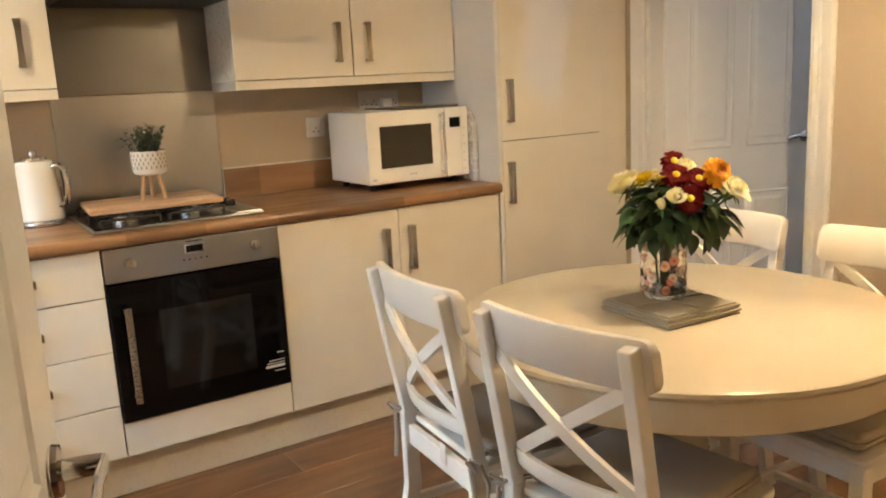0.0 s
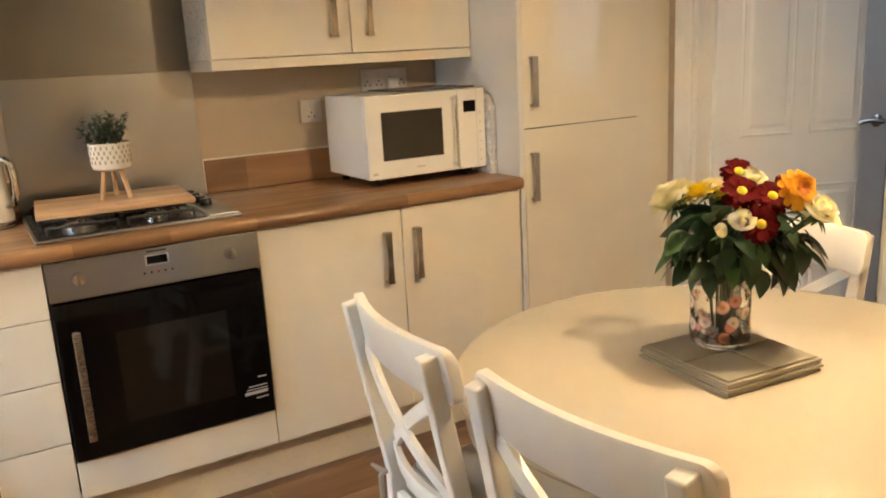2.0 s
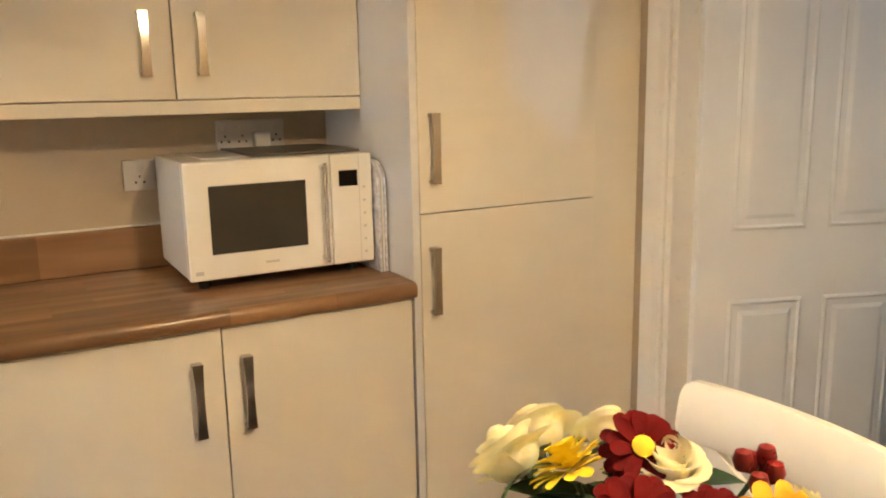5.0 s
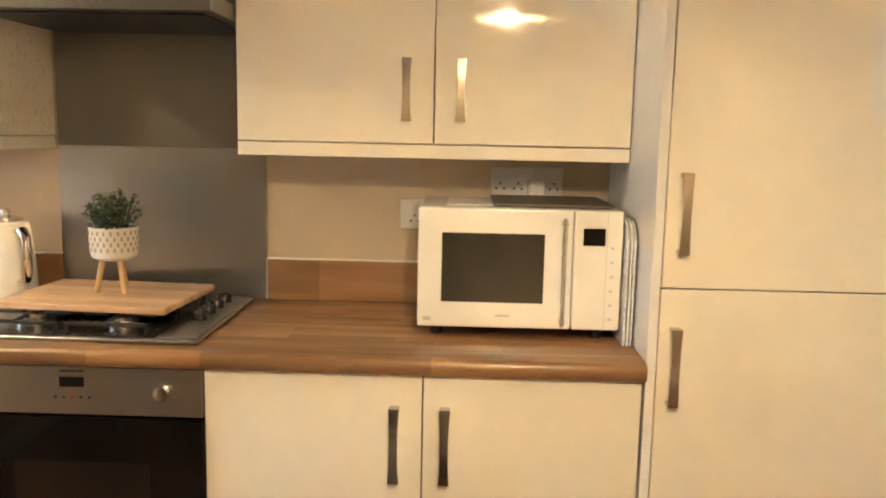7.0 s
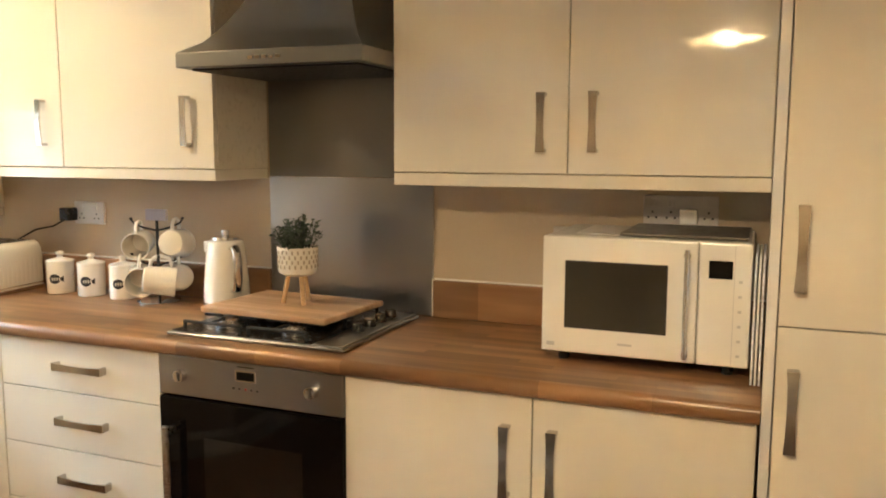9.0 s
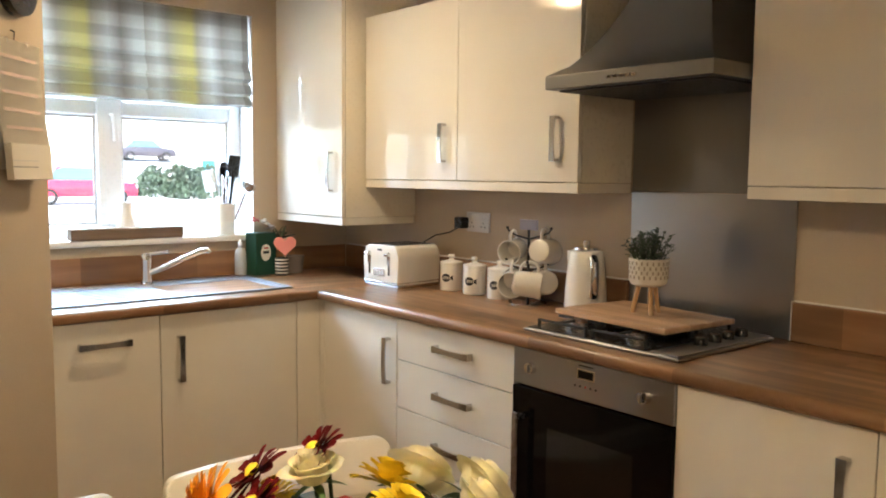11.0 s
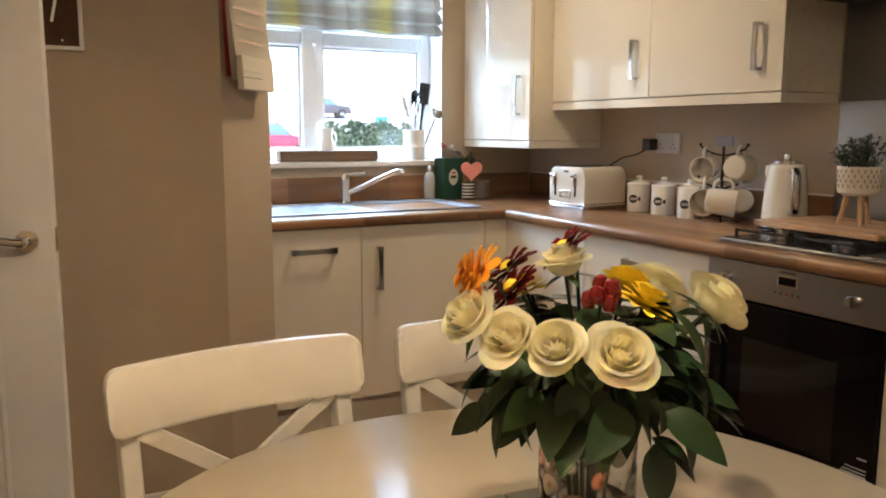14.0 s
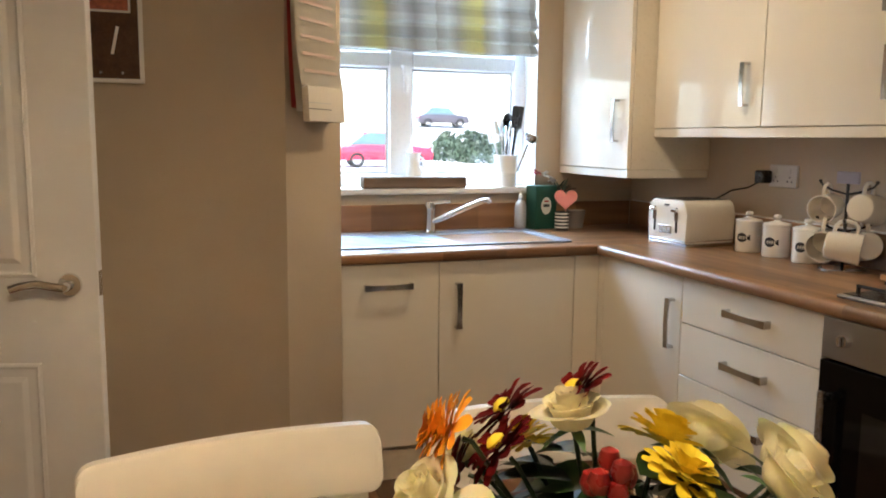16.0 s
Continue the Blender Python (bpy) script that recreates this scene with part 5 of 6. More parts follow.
# seat cushions with ties
cush = thing("seat_cushion", 0, 0, 0, 0, "taupe cotton seat cushion tied to the chair", "cushion", "cushions on the chairs")
b = box(-0.185, 0.185, -0.165, 0.175, 0.453, 0.495, 0.02, 4)
bmesh.ops.subdivide_edges(b, edges=b.edges[:], cuts=2, use_grid_fill=True)
for v in b.verts:
    if v.co.z > 0.47:
        v.co.z += 0.010 * math.cos(v.co.x * 8) * math.cos(v.co.y * 8) + 0.004 * noise.noise(v.co * 18)
part("pad", b, CUSHION, cush, smooth=True)
part("piping", tube([(x, y, 0.474) for x, y in arc(0.165, 0.155, 0.022, 0, 90, 4) + arc(-0.165, 0.155, 0.022, 90, 180, 4) + arc(-0.165, -0.145, 0.022, 180, 270, 4) + arc(0.165, -0.145, 0.022, 270, 360, 4) + [(0.187, 0.155)]], 0.005, 6), CUSHION, cush, smooth=True)
for s in (-1, 1):
    b = tube([(s * 0.17, -0.165, 0.47), (s * 0.19, -0.225, 0.475), (s * 0.205, -0.235, 0.46), (s * 0.212, -0.232, 0.40), (s * 0.208, -0.24, 0.33)], 0.006, 6)
    tube([(s * 0.19, -0.225, 0.475), (s * 0.215, -0.215, 0.47), (s * 0.225, -0.20, 0.42), (s * 0.228, -0.21, 0.36)], 0.005, 6, bm=b)
    tube([(s * 0.195, -0.228, 0.472), (s * 0.215, -0.25, 0.485), (s * 0.225, -0.235, 0.465), (s * 0.197, -0.226, 0.468)], 0.005, 6, bm=b)
    part("tie", b, CUSHION, cush, "beige cotton tie", True)
part("care_label", box(0.02, 0.05, -0.2185, -0.2165, 0.40, 0.455, 0.0005), WHITE_ENAMEL, cush, "white care label")
cush.matrix_world = POSES[0]
for m in POSES[1:]:
    copy_thing(cush, m)

# mats under the vase
VX, VY = 0.504, -1.345
MX, MY_, MATZ = 0.481, -1.387, TZP + 0.0005
for i in range(5):
    t = thing("placemat", MX + (0.002, -0.003, 0.002, 0.0, 0.001)[i], MY_ + (0.001, 0.002, -0.003, 0.002, 0.0)[i], MATZ + i * 0.0052, -5 + (0, 1.2, -0.8, 0.6, 0)[i], "grey square table mat in a stack under the vase", "table mat", "stacked table mats")
    part("mat", box(-0.118, 0.118, -0.118, 0.118, 0, 0.0048, 0.001), SLATE, t)
for i, (x, y) in enumerate(((-0.057, -0.057), (0.057, -0.057), (-0.057, 0.057), (0.057, 0.057))):
    t = thing("coaster", 0, 0, 0, 0, "square grey coaster lying on the table mats", "coaster", "coasters on the mats")
    t.matrix_world = pose(MX, MY_, MATZ + 0.0262, 0, 0, -5) @ pose(x, y, 0, 0, 0, (0.6, -0.8, 0.9, -0.4)[i])
    part("mat", box(-0.0545, 0.0545, -0.0545, 0.0545, 0, 0.004, 0.001), SLATE, t)
VZ = MATZ + 0.0305

# vase with printed flowers
VASE, vt, vp = nodes("printed_glass")
vv = coords(vt)
vor = node(vt, "ShaderNodeTexVoronoi", Scale=34.0)
vt.links.new(vv, vor.inputs["Vector"])
tint = ramp(vt, vor.outputs["Color"], [(0.15, (0.75, 0.70, 0.66)), (0.35, (0.62, 0.16, 0.10)), (0.5, (0.80, 0.38, 0.22)), (0.65, (0.78, 0.74, 0.70)), (0.85, (0.12, 0.16, 0.10))])
dots = ramp(vt, vor.outputs["Distance"], [(0.0, (0.65, 0.55, 0.2)), (0.16, (0.75, 0.6, 0.3)), (0.2, (1.0, 1.0, 1.0))])
vt.links.new(mix(vt, 1.0, tint, dots, "MULTIPLY"), vp.inputs["Base Color"])
vp.inputs["Roughness"].default_value = 0.12
gl = node(vt, "ShaderNodeBsdfGlass", Roughness=0.0, IOR=1.45)
cov = ramp(vt, vor.outputs["Distance"], [(0.40, 0.0), (0.52, 1.0)])
band = noise_of(vt, vv, 14, 2)
cv = mix(vt, ramp(vt, band, [(0.45, 0.0), (0.58, 1.0)]), cov, (1.0, 1.0, 1.0))
vm = vt.nodes.new("ShaderNodeMixShader")
vt.links.new(cv, vm.inputs[0])
vt.links.new(vp.outputs[0], vm.inputs[1])
vt.links.new(gl.outputs[0], vm.inputs[2])
vt.links.new(vm.outputs[0], vt.nodes["Material Output"].inputs[0])
t = thing("flower_vase", VX, VY, VZ, 0, "glass vase printed with coloured flowers on the table", "vase")
vs_ = part("glass", lathe([(0, 0), (0.050, 0), (0.056, 0.006), (0.058, 0.02), (0.058, 0.145), (0.0555, 0.145), (0.0555, 0.02), (0.05, 0.012), (0, 0.012)], 48, cap=False), VASE, t, smooth=True)
part("glass_foot", lathe([(0.0562, 0.007), (0.0588, 0.012), (0.0588, 0.03), (0.0584, 0.032)], 48, cap=False), CLEAR, t, smooth=True)

# bouquet
random.seed(11)


def rose_mesh(r, open_=1.0):
    """A rose head of curled, overlapping petals wound round a tight middle; its base is at the origin."""
    b = bmesh.new()
    # petals in the ring, cup radius, height, flare of the lip, half width in degrees
    r *= 0.78
    rings = ((2, 0.11, 1.44, 0.00, 118), (3, 0.21, 1.46, 0.04, 98), (3, 0.33, 1.45, 0.09, 92), (4, 0.46, 1.38, 0.18, 76), (4, 0.60, 1.24, 0.34, 74), (5, 0.72, 1.02, 0.54, 62))
    for k, (n, cup, high, flare, half) in enumerate(rings if open_ > 0.5 else rings[:4]):
        for i in range(n):
            a0 = 360 * i / n + k * 47 + random.uniform(-12, 12)
            fl = flare * open_ * random.uniform(0.55, 1.35)
            hi = high * random.uniform(0.88, 1.06)
            wave, ph = random.uniform(0.01, 0.035), random.uniform(0, 6)
            skew = random.uniform(-0.06, 0.06)
            rows = []
            for p in range(8):
                row = []
                for q in range(9):
                    u = q / 4 - 1
                    s = p / 7 * (1 - 0.20 * abs(u) ** 2.4 + skew * u)
                    body = math.sqrt(max(0.0, 1 - (1 - min(1, s * 1.45)) ** 2))
                    lip = max(0.0, s - 0.55) / 0.45
                    rho = r * (0.06 + cup * body + fl * lip ** 1.7 + wave * lip * math.sin(3.2 * u + ph) + 0.03 * abs(u) * k / 6)
                    z = r * (hi * s - 0.42 * fl * lip ** 3)
                    a = radians(a0 + half * u * (0.45 + 0.55 * math.sin(math.pi * min(0.5, 0.12 + 0.6 * s))))
                    row.append(b.verts.new((rho * math.cos(a), rho * math.sin(a), z)))
                rows.append(row)
            for c, d in zip(rows, rows[1:]):
                for q in range(8):
                    b.faces.new((c[q], c[q + 1], d[q + 1], d[q]))
    return b


def petal_mesh(length, width, droop, fold, bm, m):
    """A blunt petal along +x, widest towards its rounded tip."""
    b = bmesh.new()
    rows = []
    for s, w in ((0.0, 0.25), (0.3, 0.62), (0.6, 0.92), (0.82, 1.0), (0.94, 0.78), (1.0, 0.35)):
        h, x, z = width * w / 2, length * s, -droop * length * s * s
        rows.append((b.verts.new((x, -h, z + fold * h)), b.verts.new((x, 0, z)), b.verts.new((x, h, z + fold * h))))
    for a, c in zip(rows, rows[1:]):
        b.faces.new((a[0], a[1], c[1], c[0]))
        b.faces.new((a[1], a[2], c[2], c[1]))
    moved(b, m)
    return joined(bm, b)


def daisy_mesh(r, n, layers, lift=20):
    b = bmesh.new()
    for k in range(layers):
        for i in range(n):
            a = 360 * (i + 0.5 * k) / n + random.uniform(-5, 5)
            petal_mesh(r * (1 - 0.16 * k), r * 0.42, random.uniform(0.05, 0.30), 0.25, bm=b, m=pose(0, 0, 0.004 * k, 0, 0, a) @ pose(r * 0.12, 0, 0, 0, -lift * (0.3 + 0.7 * k) + random.uniform(-8, 8), 0))
    return b


BQ = thing("bouquet", VX, VY, VZ + 0.013, 0, "mixed bouquet of ivory roses, crimson and yellow blooms", "flowers")


BASE = Vector((VX, VY, VZ + 0.013))


def bloom(kind, x, y, z, size):
    """A bloom whose head is at x, y, z in the room, on a stem out of the vase."""
    p = Vector((x, y, z)) - BASE
    out = Vector((p.x - 0.02, p.y + 0.03, 0.135)).normalized()
    if kind == "gerbera":
        out = Vector((-0.35, -0.85, 0.30)).normalized()
    elif kind == "daisy":
        out = Vector((-0.5, -0.8, 0.25) if z < 1.06 else (-0.30, -0.55, 0.65)).normalized()
    q = Vector((p.x * 0.14, p.y * 0.14, random.uniform(0.0, 0.01)))
    foot = p - out * size * 0.55
    neck = Vector((p.x * 0.22, p.y * 0.22, 0.125))
    mid = neck.lerp(foot, 0.55) + Vector((0, 0, 0.012))
    part("stem", tube([q, neck, mid, foot, p - out * size * 0.3], 0.0022, 6), LEAF, BQ, "", True)
    rot = out.to_track_quat("Z", "Y").to_matrix().to_4x4()
    rot.translation = p - out * size * 0.55
    rot = rot @ pose(0, 0, 0, 0, 0, random.uniform(0, 360))
    if kind in ("rose", "bud"):
        f = part("rose", moved(rose_mesh(size, 1.0 if kind == "rose" else 0.3), rot), ROSE, BQ, "ivory rose head" if kind == "rose" else "ivory rose bud")
        f.data.polygons.foreach_set("use_smooth", [True] * len(f.data.polygons))
        b = bmesh.new()
        for i in range(5):
            leaf_mesh(size * 0.95, size * 0.3, 0.5, 0.1, 5, bm=b, m=rot @ pose(0, 0, size * 0.02, 0, -12, i * 72))
        part("sepal", b, LEAF_PALE, f, "green sepals", True)
        return
    rot.translation = p
    if kind == "daisy":
        f = part("chrysanthemum", moved(daisy_mesh(size, 14, 2), rot), CRIMSON, BQ, "crimson daisy bloom", True)
        part("eye", moved(lathe([(0, 0), (0.008, 0.002), (0.009, 0.006), (0.005, 0.010), (0, 0.011)], 14, cap=False), rot @ pose(0, 0, 0.003)), YELLOW, f, "yellow centre", True)
    elif kind == "yellow":
        part("chrysanthemum", moved(daisy_mesh(size, 13, 4, 24), rot), YELLOW, BQ, "yellow ruffled bloom", True)
    elif kind == "gerbera":
        f = part("gerbera", moved(daisy_mesh(size, 12, 4, 16), rot), ORANGE, BQ, "golden orange bloom", True)
        part("eye", moved(daisy_mesh(size * 0.42, 10, 2, 40), rot @ pose(0, 0, 0.014)), EYE, f, "rust-orange centre", True)
    elif kind == "berry":
        for i in range(6):
            o = Vector((0.8 * math.cos(i * 1.3), 0.8 * math.sin(i * 1.3), 0.45 * (i % 3) - 0.3)) * size
            part("berry", moved(lathe([(0, -0.010), (0.006, -0.008), (0.0088, 0), (0.0065, 0.008), (0, 0.011)], 12, cap=False), Matrix.Translation(p + o)), BERRY, BQ, "red berry", True)


EYE = surface("rust_eye", (0.62, 0.20, 0.02), 0.7)
for k in (("rose", 0.538, -1.530, 1.064, 0.034), ("rose", 0.582, -1.508, 1.050, 0.034), ("rose", 0.620, -1.480, 1.046, 0.033), ("rose", 0.648, -1.424, 1.037, 0.036),
          ("rose", 0.480, -1.225, 1.055, 0.045), ("rose", 0.540, -1.185, 1.046, 0.044), ("rose", 0.590, -1.235, 1.058, 0.035), ("rose", 0.515, -1.395, 1.108, 0.032),
          ("rose", 0.425, -1.455, 1.050, 0.023), ("bud", 0.402, -1.430, 1.028, 0.024),
          ("daisy", 0.455, -1.425, 1.090, 0.033), ("daisy", 0.500, -1.380, 1.116, 0.030), ("daisy", 0.505, -1.452, 1.078, 0.032), ("daisy", 0.452, -1.470, 1.040, 0.032),
          ("yellow", 0.500, -1.295, 1.062, 0.036), ("yellow", 0.478, -1.415, 1.070, 0.022), ("yellow", 0.560, -1.318, 1.056, 0.033),
          ("gerbera", 0.511, -1.500, 1.098, 0.034), ("berry", 0.600, -1.410, 1.085, 0.016)):
    bloom(*k)
for i in range(200):
    a = 360 * i * 0.382 % 360 + random.uniform(-15, 15)
    ring = i % 6
    rad = (0.03, 0.055, 0.08, 0.10, 0.115, 0.06)[ring] + random.uniform(-0.015, 0.015)
    z = (0.235, 0.222, 0.210, 0.198, 0.188, 0.250)[ring] + random.uniform(-0.040, 0.030)
    c, s = math.cos(radians(a)), math.sin(radians(a))
    ln = random.uniform(0.045, 0.074)
    m = pose(0.028 + rad * c, -0.012 + rad * s, z, random.uniform(-40, 40), random.uniform(-20, 40) + 8 * (ring % 5), a + random.uniform(-35, 35))
    part("leaf", leaf_mesh(ln, ln * random.uniform(0.50, 0.68), 0.35, 0.22, 8, m=m), LEAF if i % 9 else LEAF_PALE, BQ, smooth=True)

# ---- wall things ----
def paper_sheet(w, h, curl, n=10):
    b = bmesh.new()
    rows = []
    for i in range(n + 1):
        s = i / n
        rows.append([b.verts.new((x, -curl * s * s, -h * s)) for x in (-w / 2, w / 2)])
    for a, c in zip(rows, rows[1:]):
        b.faces.new((a[0], a[1], c[1], c[0]))
    bmesh.ops.solidify(b, geom=b.faces[:], thickness=0.001)
    return b


cmx, cmy = (CANT[0][0] + CANT[1][0]) / 2, (CANT[0][1] + CANT[1][1]) / 2
ca = math.degrees(math.atan2(CANT[0][1] - CANT[1][1], CANT[0][0] - CANT[1][0]))
cal = thing("wall_calendar", cmx + 0.024, cmy - 0.016, 1.775, ca + 180, "paper wall calendar and notepad hanging on the canted wall", "calendar")
for i, (w, h, dy, mt) in enumerate(((0.262, 0.36, -0.004, RED_PAINT), (0.252, 0.37, -0.010, PAPER), (0.242, 0.30, -0.016, PAPER))):
    part("sheet", moved(paper_sheet(w, h, 0.012 + 0.006 * i), pose(0.004 * i, dy, 0)), mt, cal)
pad = part("notepad", moved(box(-0.105, 0.105, -0.022, 0.0, -0.105, 0.0, 0.002), pose(0.006, -0.030, -0.295, -3)), PAPER, cal, "block of cream notepaper")
for i in range(3):
    part("ruled_line", box(-0.098, 0.03, -0.0560, -0.0550, -0.345 - i * 0.018, -0.343 - i * 0.018, 0), PRINT_BLACK if i == 1 else PRINT_GREY, pad)
LILAC = surface("faded_print", (0.70, 0.55, 0.48), 0.85)
for i in range(5):
    s = (0.045 + i * 0.05) / 0.30
    part("printed_band", box(-0.088, 0.10, -0.0195 - 0.024 * s * s, -0.0180 - 0.024 * s * s, -0.045 - i * 0.05 - 0.009, -0.045 - i * 0.05, 0), LILAC, cal)
part("hook", tube([(0, -0.002, 0.03), (0, -0.015, 0.025), (0, -0.012, 0.0)], 0.002, 6), IRON, cal)
for s in (-0.05, 0.05):
    part("ring", tube([(s, -0.004, 0.0), (s + 0.004, -0.02, 0.004), (s, -0.022, -0.012)], 0.0018, 6), SATIN, cal)
t = thing("wall_clock", cmx, cmy, 1.915, ca + 180, "round black clock on the canted wall", "clock")
part("case", moved(lathe([(0, 0), (0.085, 0), (0.088, 0.01), (0.084, 0.03), (0.074, 0.034), (0, 0.03)], 40, cap=False), pose(0, -0.001, 0.02, 90)), BLACK, t, smooth=True)

t = thing("cork_board", -1.3325, -1.873, 1.47, 90, "dark cork pinboard with a pale frame on the wall", "pinboard")
part("board", box(-0.155, 0.145, -0.012, -0.001, 0.008, 0.45, 0), CORK, t)
for x0, x1, z0, z1 in ((-0.165, 0.155, 0, 0.011), (-0.165, 0.155, 0.447, 0.458), (-0.165, -0.153, 0.0115, 0.4465), (0.143, 0.155, 0.0115, 0.4465)):
    part("frame", box(x0, x1, -0.018, -0.0005, z0, z1, 0.002), GLOSS_WHITE, t, "pale narrow frame")
for i in range(5):
    part("pin", moved(lathe([(0, 0), (0.004, 0), (0.0035, 0.006), (0, 0.007)], 10, cap=False), pose(-0.12 + i * 0.055, -0.012, 0.026, 90)), SATIN, t)
part("white_pin", moved(box(-0.004, 0.004, -0.004, 0, 0, 0.075, 0.001), pose(0.075, -0.0125, 0.075, 0, 12)), WHITE_ENAMEL, t)
card = part("postcard", box(-0.04, 0.125, -0.0135, -0.0125, 0.185, 0.30, 0), PAPER, t, "small bright postcard")
part("card_picture", box(-0.034, 0.119, -0.0142, -0.0136, 0.191, 0.294, 0), surface("bright_picture", (0.45, 0.12, 0.06), 0.6, vary=0.5, big=60), card)

# ---- lamps ----
GLOW = glowing("lit_diffuser", (1.0, 0.74, 0.42), DISC)
LIT_SHADE = glowing("lit_shade", (1.0, 0.70, 0.38), SHADE_GLOW)


FABRIC = petal_paint("cream_shade_fabric", (0.80, 0.72, 0.58), 0.03, 0.07)


def pendant_lamp(x, y, z, high, label):
    """An open drum shade round a bulb, on a flex from the ceiling."""
    t = thing("pendant_lamp", x, y, z, 0, label, "ceiling lamp", "ceiling lamps")
    part("shade", lathe([(0.160, 0.0), (0.162, 0.0), (0.142, high), (0.140, high), (0.160, 0.0)], 48, cap=False), FABRIC, t, "cream fabric shade", True)
    part("bulb_holder", moved(lathe([(0, 0), (0.018, 0), (0.020, 0.02), (0.016, 0.05), (0, 0.052)], 20, cap=False), pose(0, 0, high - 0.05)), WHITE_ENAMEL, t, smooth=True)
    part("shade_top", lathe([(0.075, high - 0.012), (0.1395, high - 0.012), (0.1395, high - 0.010), (0.075, high - 0.010), (0.075, high - 0.012)], 48, cap=False), FABRIC, t)
    for a in (0, 120, 240):
        part("spider", tube([(0.015 * math.cos(radians(a)), 0.015 * math.sin(radians(a)), high - 0.02), (0.1395 * math.cos(radians(a)), 0.1395 * math.sin(radians(a)), high - 0.008)], 0.002, 6), SATIN, t)
    part("flex", tube([(0, 0, high), (0, 0, HIGH - z - 0.02)], 0.003, 8), WHITE_ENAMEL, t)
    part("ceiling_rose", moved(lathe([(0, 0), (0.045, 0), (0.045, 0.012), (0.03, 0.0195), (0, 0.0195)], 28, cap=False), pose(0, 0, HIGH - z - 0.02)), WHITE_ENAMEL, t, smooth=True)


def ceiling_lamp(x, y, z, high, label):
    t = thing("ceiling_lamp", x, y, z, 0, label, "ceiling lamp", "ceiling lamps")
    part("shade", lathe([(0.155, 0.0), (0.158, 0.0), (0.135, high), (0.132, high), (0.155, 0.0)], 48, cap=False), LIT_SHADE, t, "cream fabric shade", True)
    part("diffuser", lathe([(0, 0.012), (0.150, 0.012), (0.150, 0.017), (0, 0.017)], 48, cap=False), GLOW, t, "glowing round diffuser")
    part("flex", tube([(0, 0, 0.018), (0, 0, HIGH - z - 0.02)], 0.003, 8), WHITE_ENAMEL, t)
    part("ceiling_rose", moved(lathe([(0, 0), (0.045, 0), (0.045, 0.012), (0.03, 0.0195), (0, 0.0195)], 28, cap=False), pose(0, 0, HIGH - z - 0.02)), WHITE_ENAMEL, t, smooth=True)


pendant_lamp(*TABLE_LAMP, 0.19, "cream drum pendant lamp hanging above the table")
ceiling_lamp(*KITCHEN_LAMP, 0.11, "cream drum lamp under the kitchen ceiling")

# ---- outside ----
GZ = 0.15
structure("ground", moved(prism([(WX - 0.29, GZ), (-36, GZ), (-60, 2.4), (-170, 2.6), (-170, -3), (WX - 0.29, -3)], -120, 120), pose(0, 0, 0, 90)), surface("pale_paving", (0.55, 0.54, 0.52), 0.85, vary=0.15, big=0.8, fine=14), "pale paved ground rising away outside the window", "ground")


def wheel(parent, x, y, r=0.31):
    ty = part("tyre", moved(lathe([(0.19, -0.09), (r - 0.02, -0.095), (r, -0.07), (r, 0.07), (r - 0.02, 0.095), (0.19, 0.09)], 28, cap=False), pose(x, y, r, 90)), BLACK, parent, smooth=True)
    part("rim", moved(lathe([(0, -0.06), (0.05, -0.07), (0.17, -0.06), (0.195, -0.085), (0.195, 0.085), (0.17, 0.06), (0, 0.06)], 20, cap=False), pose(x, y, r, 90)), SATIN, ty, smooth=True)


def car(x, y, rz, paint, label, scale=1.0):
    t = thing("car", x, y, GZ, rz, label, "car", "cars outside")
    body = [(-1.9, 0.30), (-1.95, 0.55), (-1.85, 0.80), (-1.0, 0.90), (1.1, 0.92), (1.75, 0.86), (1.92, 0.62), (1.88, 0.30)]
    part("body", moved(prism(body, -0.82, 0.82, 0.05), pose(0, 0, 0, 90)), paint, t, smooth=True)
    cab = [(-1.0, 0.90), (-0.42, 1.38), (0.75, 1.42), (1.45, 0.90)]
    part("roof", moved(prism([(-0.55, 1.36), (-0.42, 1.42), (0.78, 1.44), (0.95, 1.36)], -0.66, 0.66, 0.03), pose(0, 0, 0, 90)), paint, t, smooth=True)
    part("glasshouse", moved(prism(cab, -0.70, 0.70, 0.04), pose(0, 0, 0, 90)), surface("car_glass", (0.10, 0.16, 0.17), 0.08, relief=0), t, smooth=True)
    for wx in (-1.25, 1.2):
        for wy in (-0.74, 0.74):
            wheel(t, wx, wy)
    for wy in (-0.6, 0.6):
        part("headlight", box(-1.93, -1.86, wy - 0.16, wy + 0.16, 0.62, 0.75, 0.02), WHITE_ENAMEL, t, "clear headlight")
        part("tail_light", box(1.82, 1.92, wy - 0.13, wy + 0.13, 0.62, 0.80, 0.02), RED_PAINT, t, "red tail light")
    part("bumper", box(-1.99, -1.88, -0.78, 0.78, 0.30, 0.48, 0.03), BLACK, t)
    return t


CAR_RED = surface("red_car_paint", (0.55, 0.02, 0.05), 0.2, coat=0.6, relief=0)
car(-31.8, 7.5, 262, CAR_RED, "bright red parked car seen through the window")
dark_car = car(-58, 19.4, 262, surface("dark_car_paint", (0.06, 0.05, 0.06), 0.25, coat=0.5, relief=0), "dark parked car farther up the road")
dark_car.location.z = 2.25


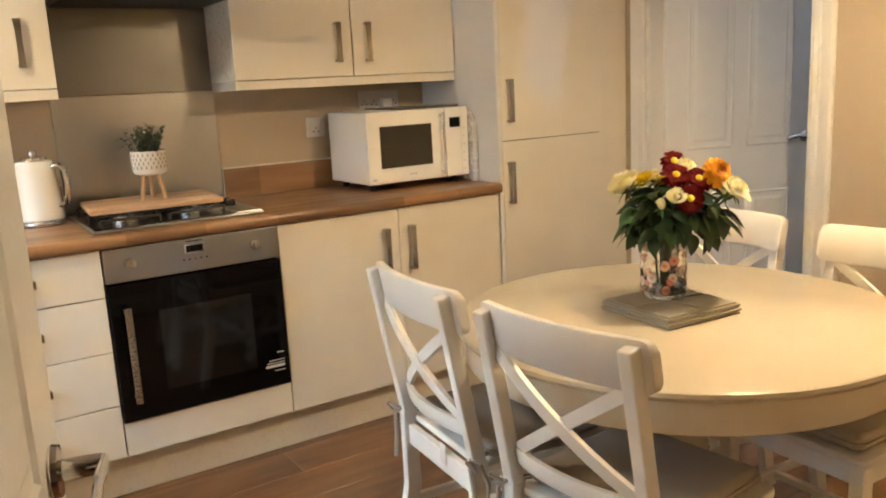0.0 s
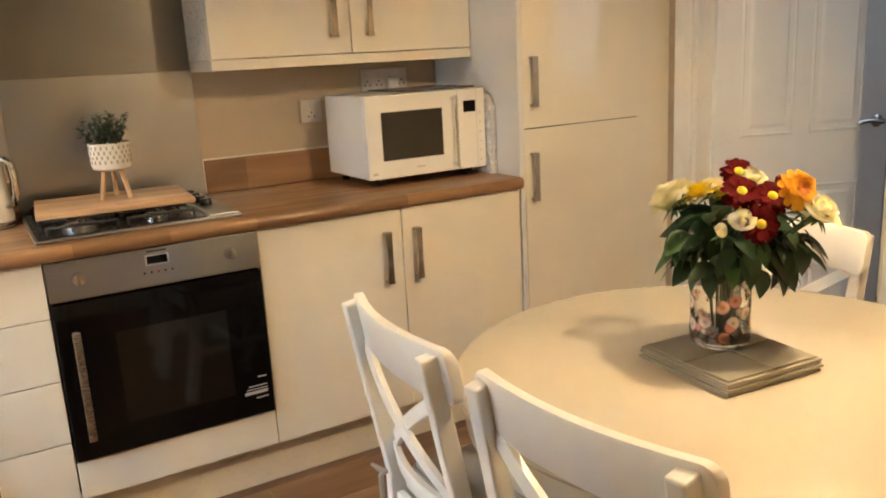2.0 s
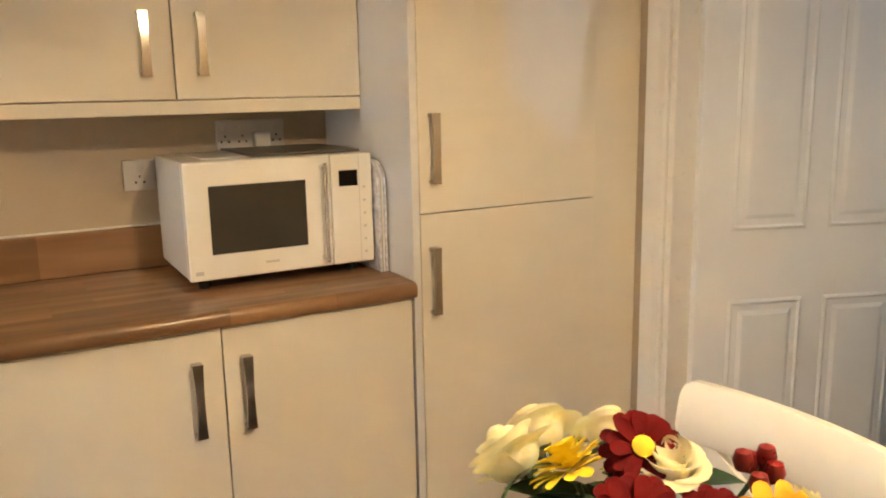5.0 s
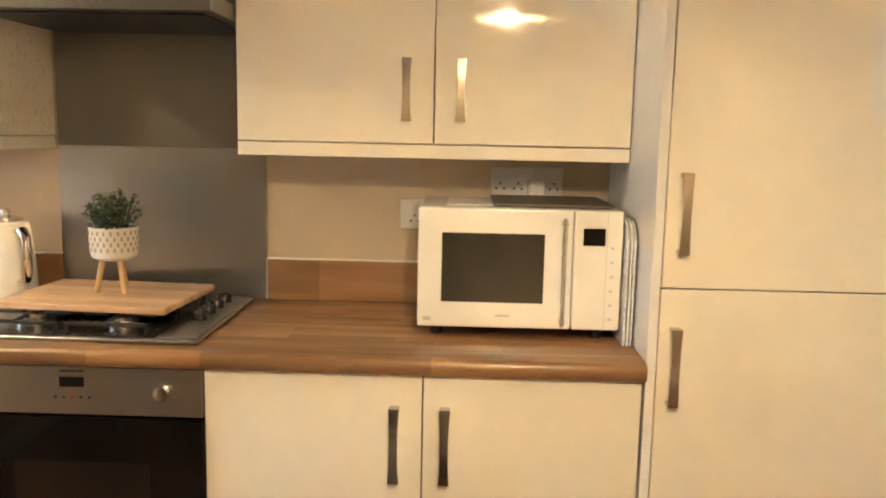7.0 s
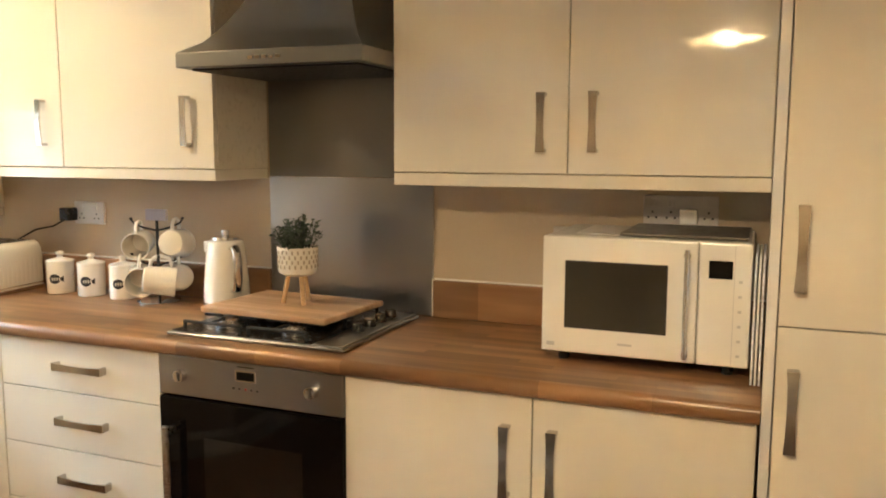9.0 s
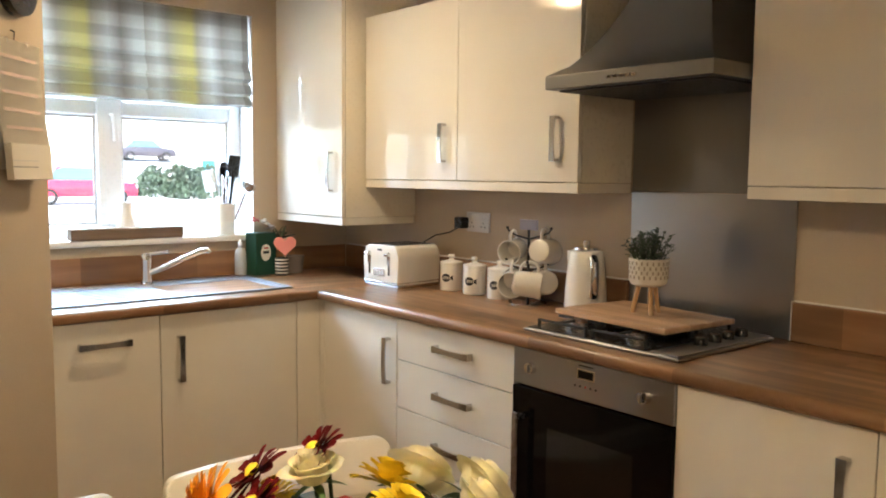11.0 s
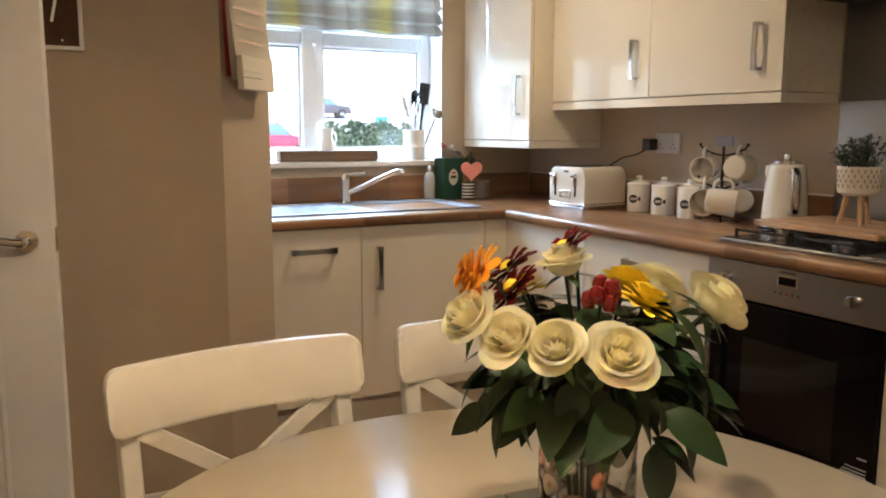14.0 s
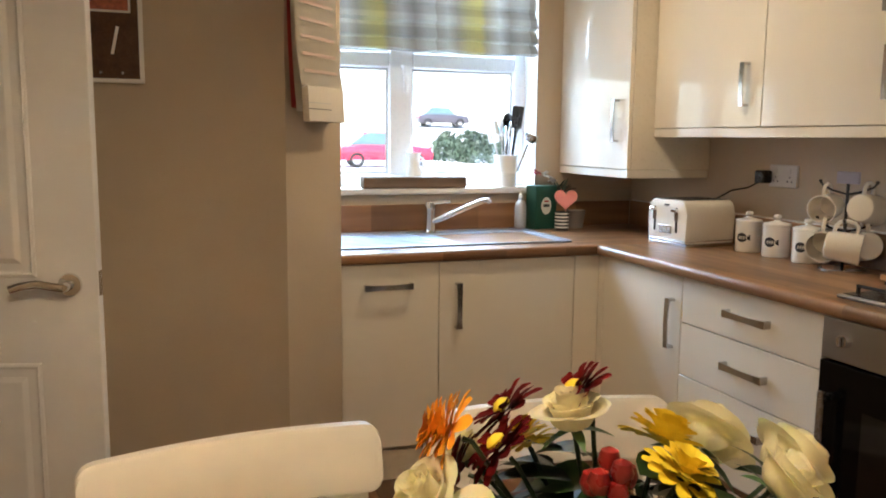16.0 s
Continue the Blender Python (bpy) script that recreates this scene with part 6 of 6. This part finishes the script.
def hedge(x, y, w, d, h, seed, label, material):
    random.seed(seed)
    t = thing("hedge", x, y, GZ, 20, label, "hedge", kind="stuff")
    verts, faces = [], []
    for i in range(2600):
        a = random.uniform(0, 2 * math.pi)
        rr = random.uniform(0.75, 1.0)
        zz = random.uniform(0, 1)
        lump = 1 + 0.25 * math.sin(a * 3 + seed) + 0.15 * math.sin(a * 7)
        p = Vector((w * rr * math.cos(a) * lump * math.sqrt(1 - 0.75 * zz * zz), d * rr * math.sin(a) * lump * math.sqrt(1 - 0.75 * zz * zz), h * zz * (0.85 + 0.2 * math.sin(a * 2))))
        r = Euler((random.uniform(0, 6), random.uniform(0, 6), random.uniform(0, 6))).to_matrix()
        k = len(verts)
        s = random.uniform(0.05, 0.12)
        for c in ((-s, -s * 0.5, 0), (s, -s * 0.5, 0), (s * 0.9, s * 0.5, s * 0.2), (-s, s * 0.5, 0)):
            verts.append(p + r @ Vector(c))
        faces.append((k, k + 1, k + 2, k + 3))
    me = bpy.data.meshes.new("foliage")
    me.from_pydata(verts, [], faces)
    me.materials.append(material)
    o = new("foliage", me)
    o.parent = t


HEDGE = surface("hedge_leaf", (0.07, 0.10, 0.06), 0.6, vary=0.4, big=1.5)
hedge(-37.5, 13.2, 1.9, 1.3, 1.5, 1, "grey-green garden shrubs outside the window", HEDGE)
hedge(-39, 15.2, 2.0, 1.4, 1.6, 2, "grey-green hedge farther off", HEDGE)
hedge(-41, 17.4, 2.2, 1.2, 1.5, 3, "grey-green hedge farther off", HEDGE)
t = thing("wheelie_bin", -46.0, 18.9, 1.08, 15, "teal wheelie bin outside the window", "bin")
TEAL = surface("teal_plastic", (0.05, 0.32, 0.32), 0.5)
b = box(-0.27, 0.27, -0.30, 0.30, 0.08, 0.98, 0.03)
for v in b.verts:
    if v.co.z < 0.3:
        v.co.x *= 0.8
        v.co.y *= 0.8
part("bin_body", b, TEAL, t)
part("lid", box(-0.29, 0.30, -0.31, 0.31, 0.985, 1.06, 0.03), TEAL, t)
for s in (-0.22, 0.22):
    part("wheel", moved(lathe([(0, -0.03), (0.10, -0.03), (0.10, 0.03), (0, 0.03)], 20, cap=False), pose(0.25, s, 0.10, 90)), BLACK, t)

# ---- floor planks ----
PW, PL = 0.192, 1.285
meshes = {}
floor_top = structure("floor", box(WX, EX + 0.1, SY - 1.7, NY, -0.0139, -0.0112, 0), GAP, "walnut-coloured laminate plank floor", "floor")


def plank(x0, x1, y0, y1):
    key = (round(x1 - x0, 3), round(y1 - y0, 3))
    if key not in meshes:
        b = box(-key[0] / 2 + 0.0006, key[0] / 2 - 0.0006, -key[1] / 2 + 0.0006, key[1] / 2 - 0.0006, -0.011, 0.0, 0.0012, 1)
        me = bpy.data.meshes.new("plank")
        b.to_mesh(me)
        b.free()
        me.materials.append(FLOORWOOD)
        meshes[key] = me
    o = new("plank", meshes[key])
    o.location = ((x0 + x1) / 2, (y0 + y1) / 2, 0.0)
    o.parent = floor_top


row, y = 0, NY
while y > SY - 1.6:
    x = WX - PL * ((row * 0.37) % 1.0)
    while x < EX + 0.1:
        a, c = max(x, WX), min(x + PL, EX + 0.1)
        if c - a > 0.02:
            plank(a, c, y - PW, y)
        x += PL
    y -= PW
    row += 1
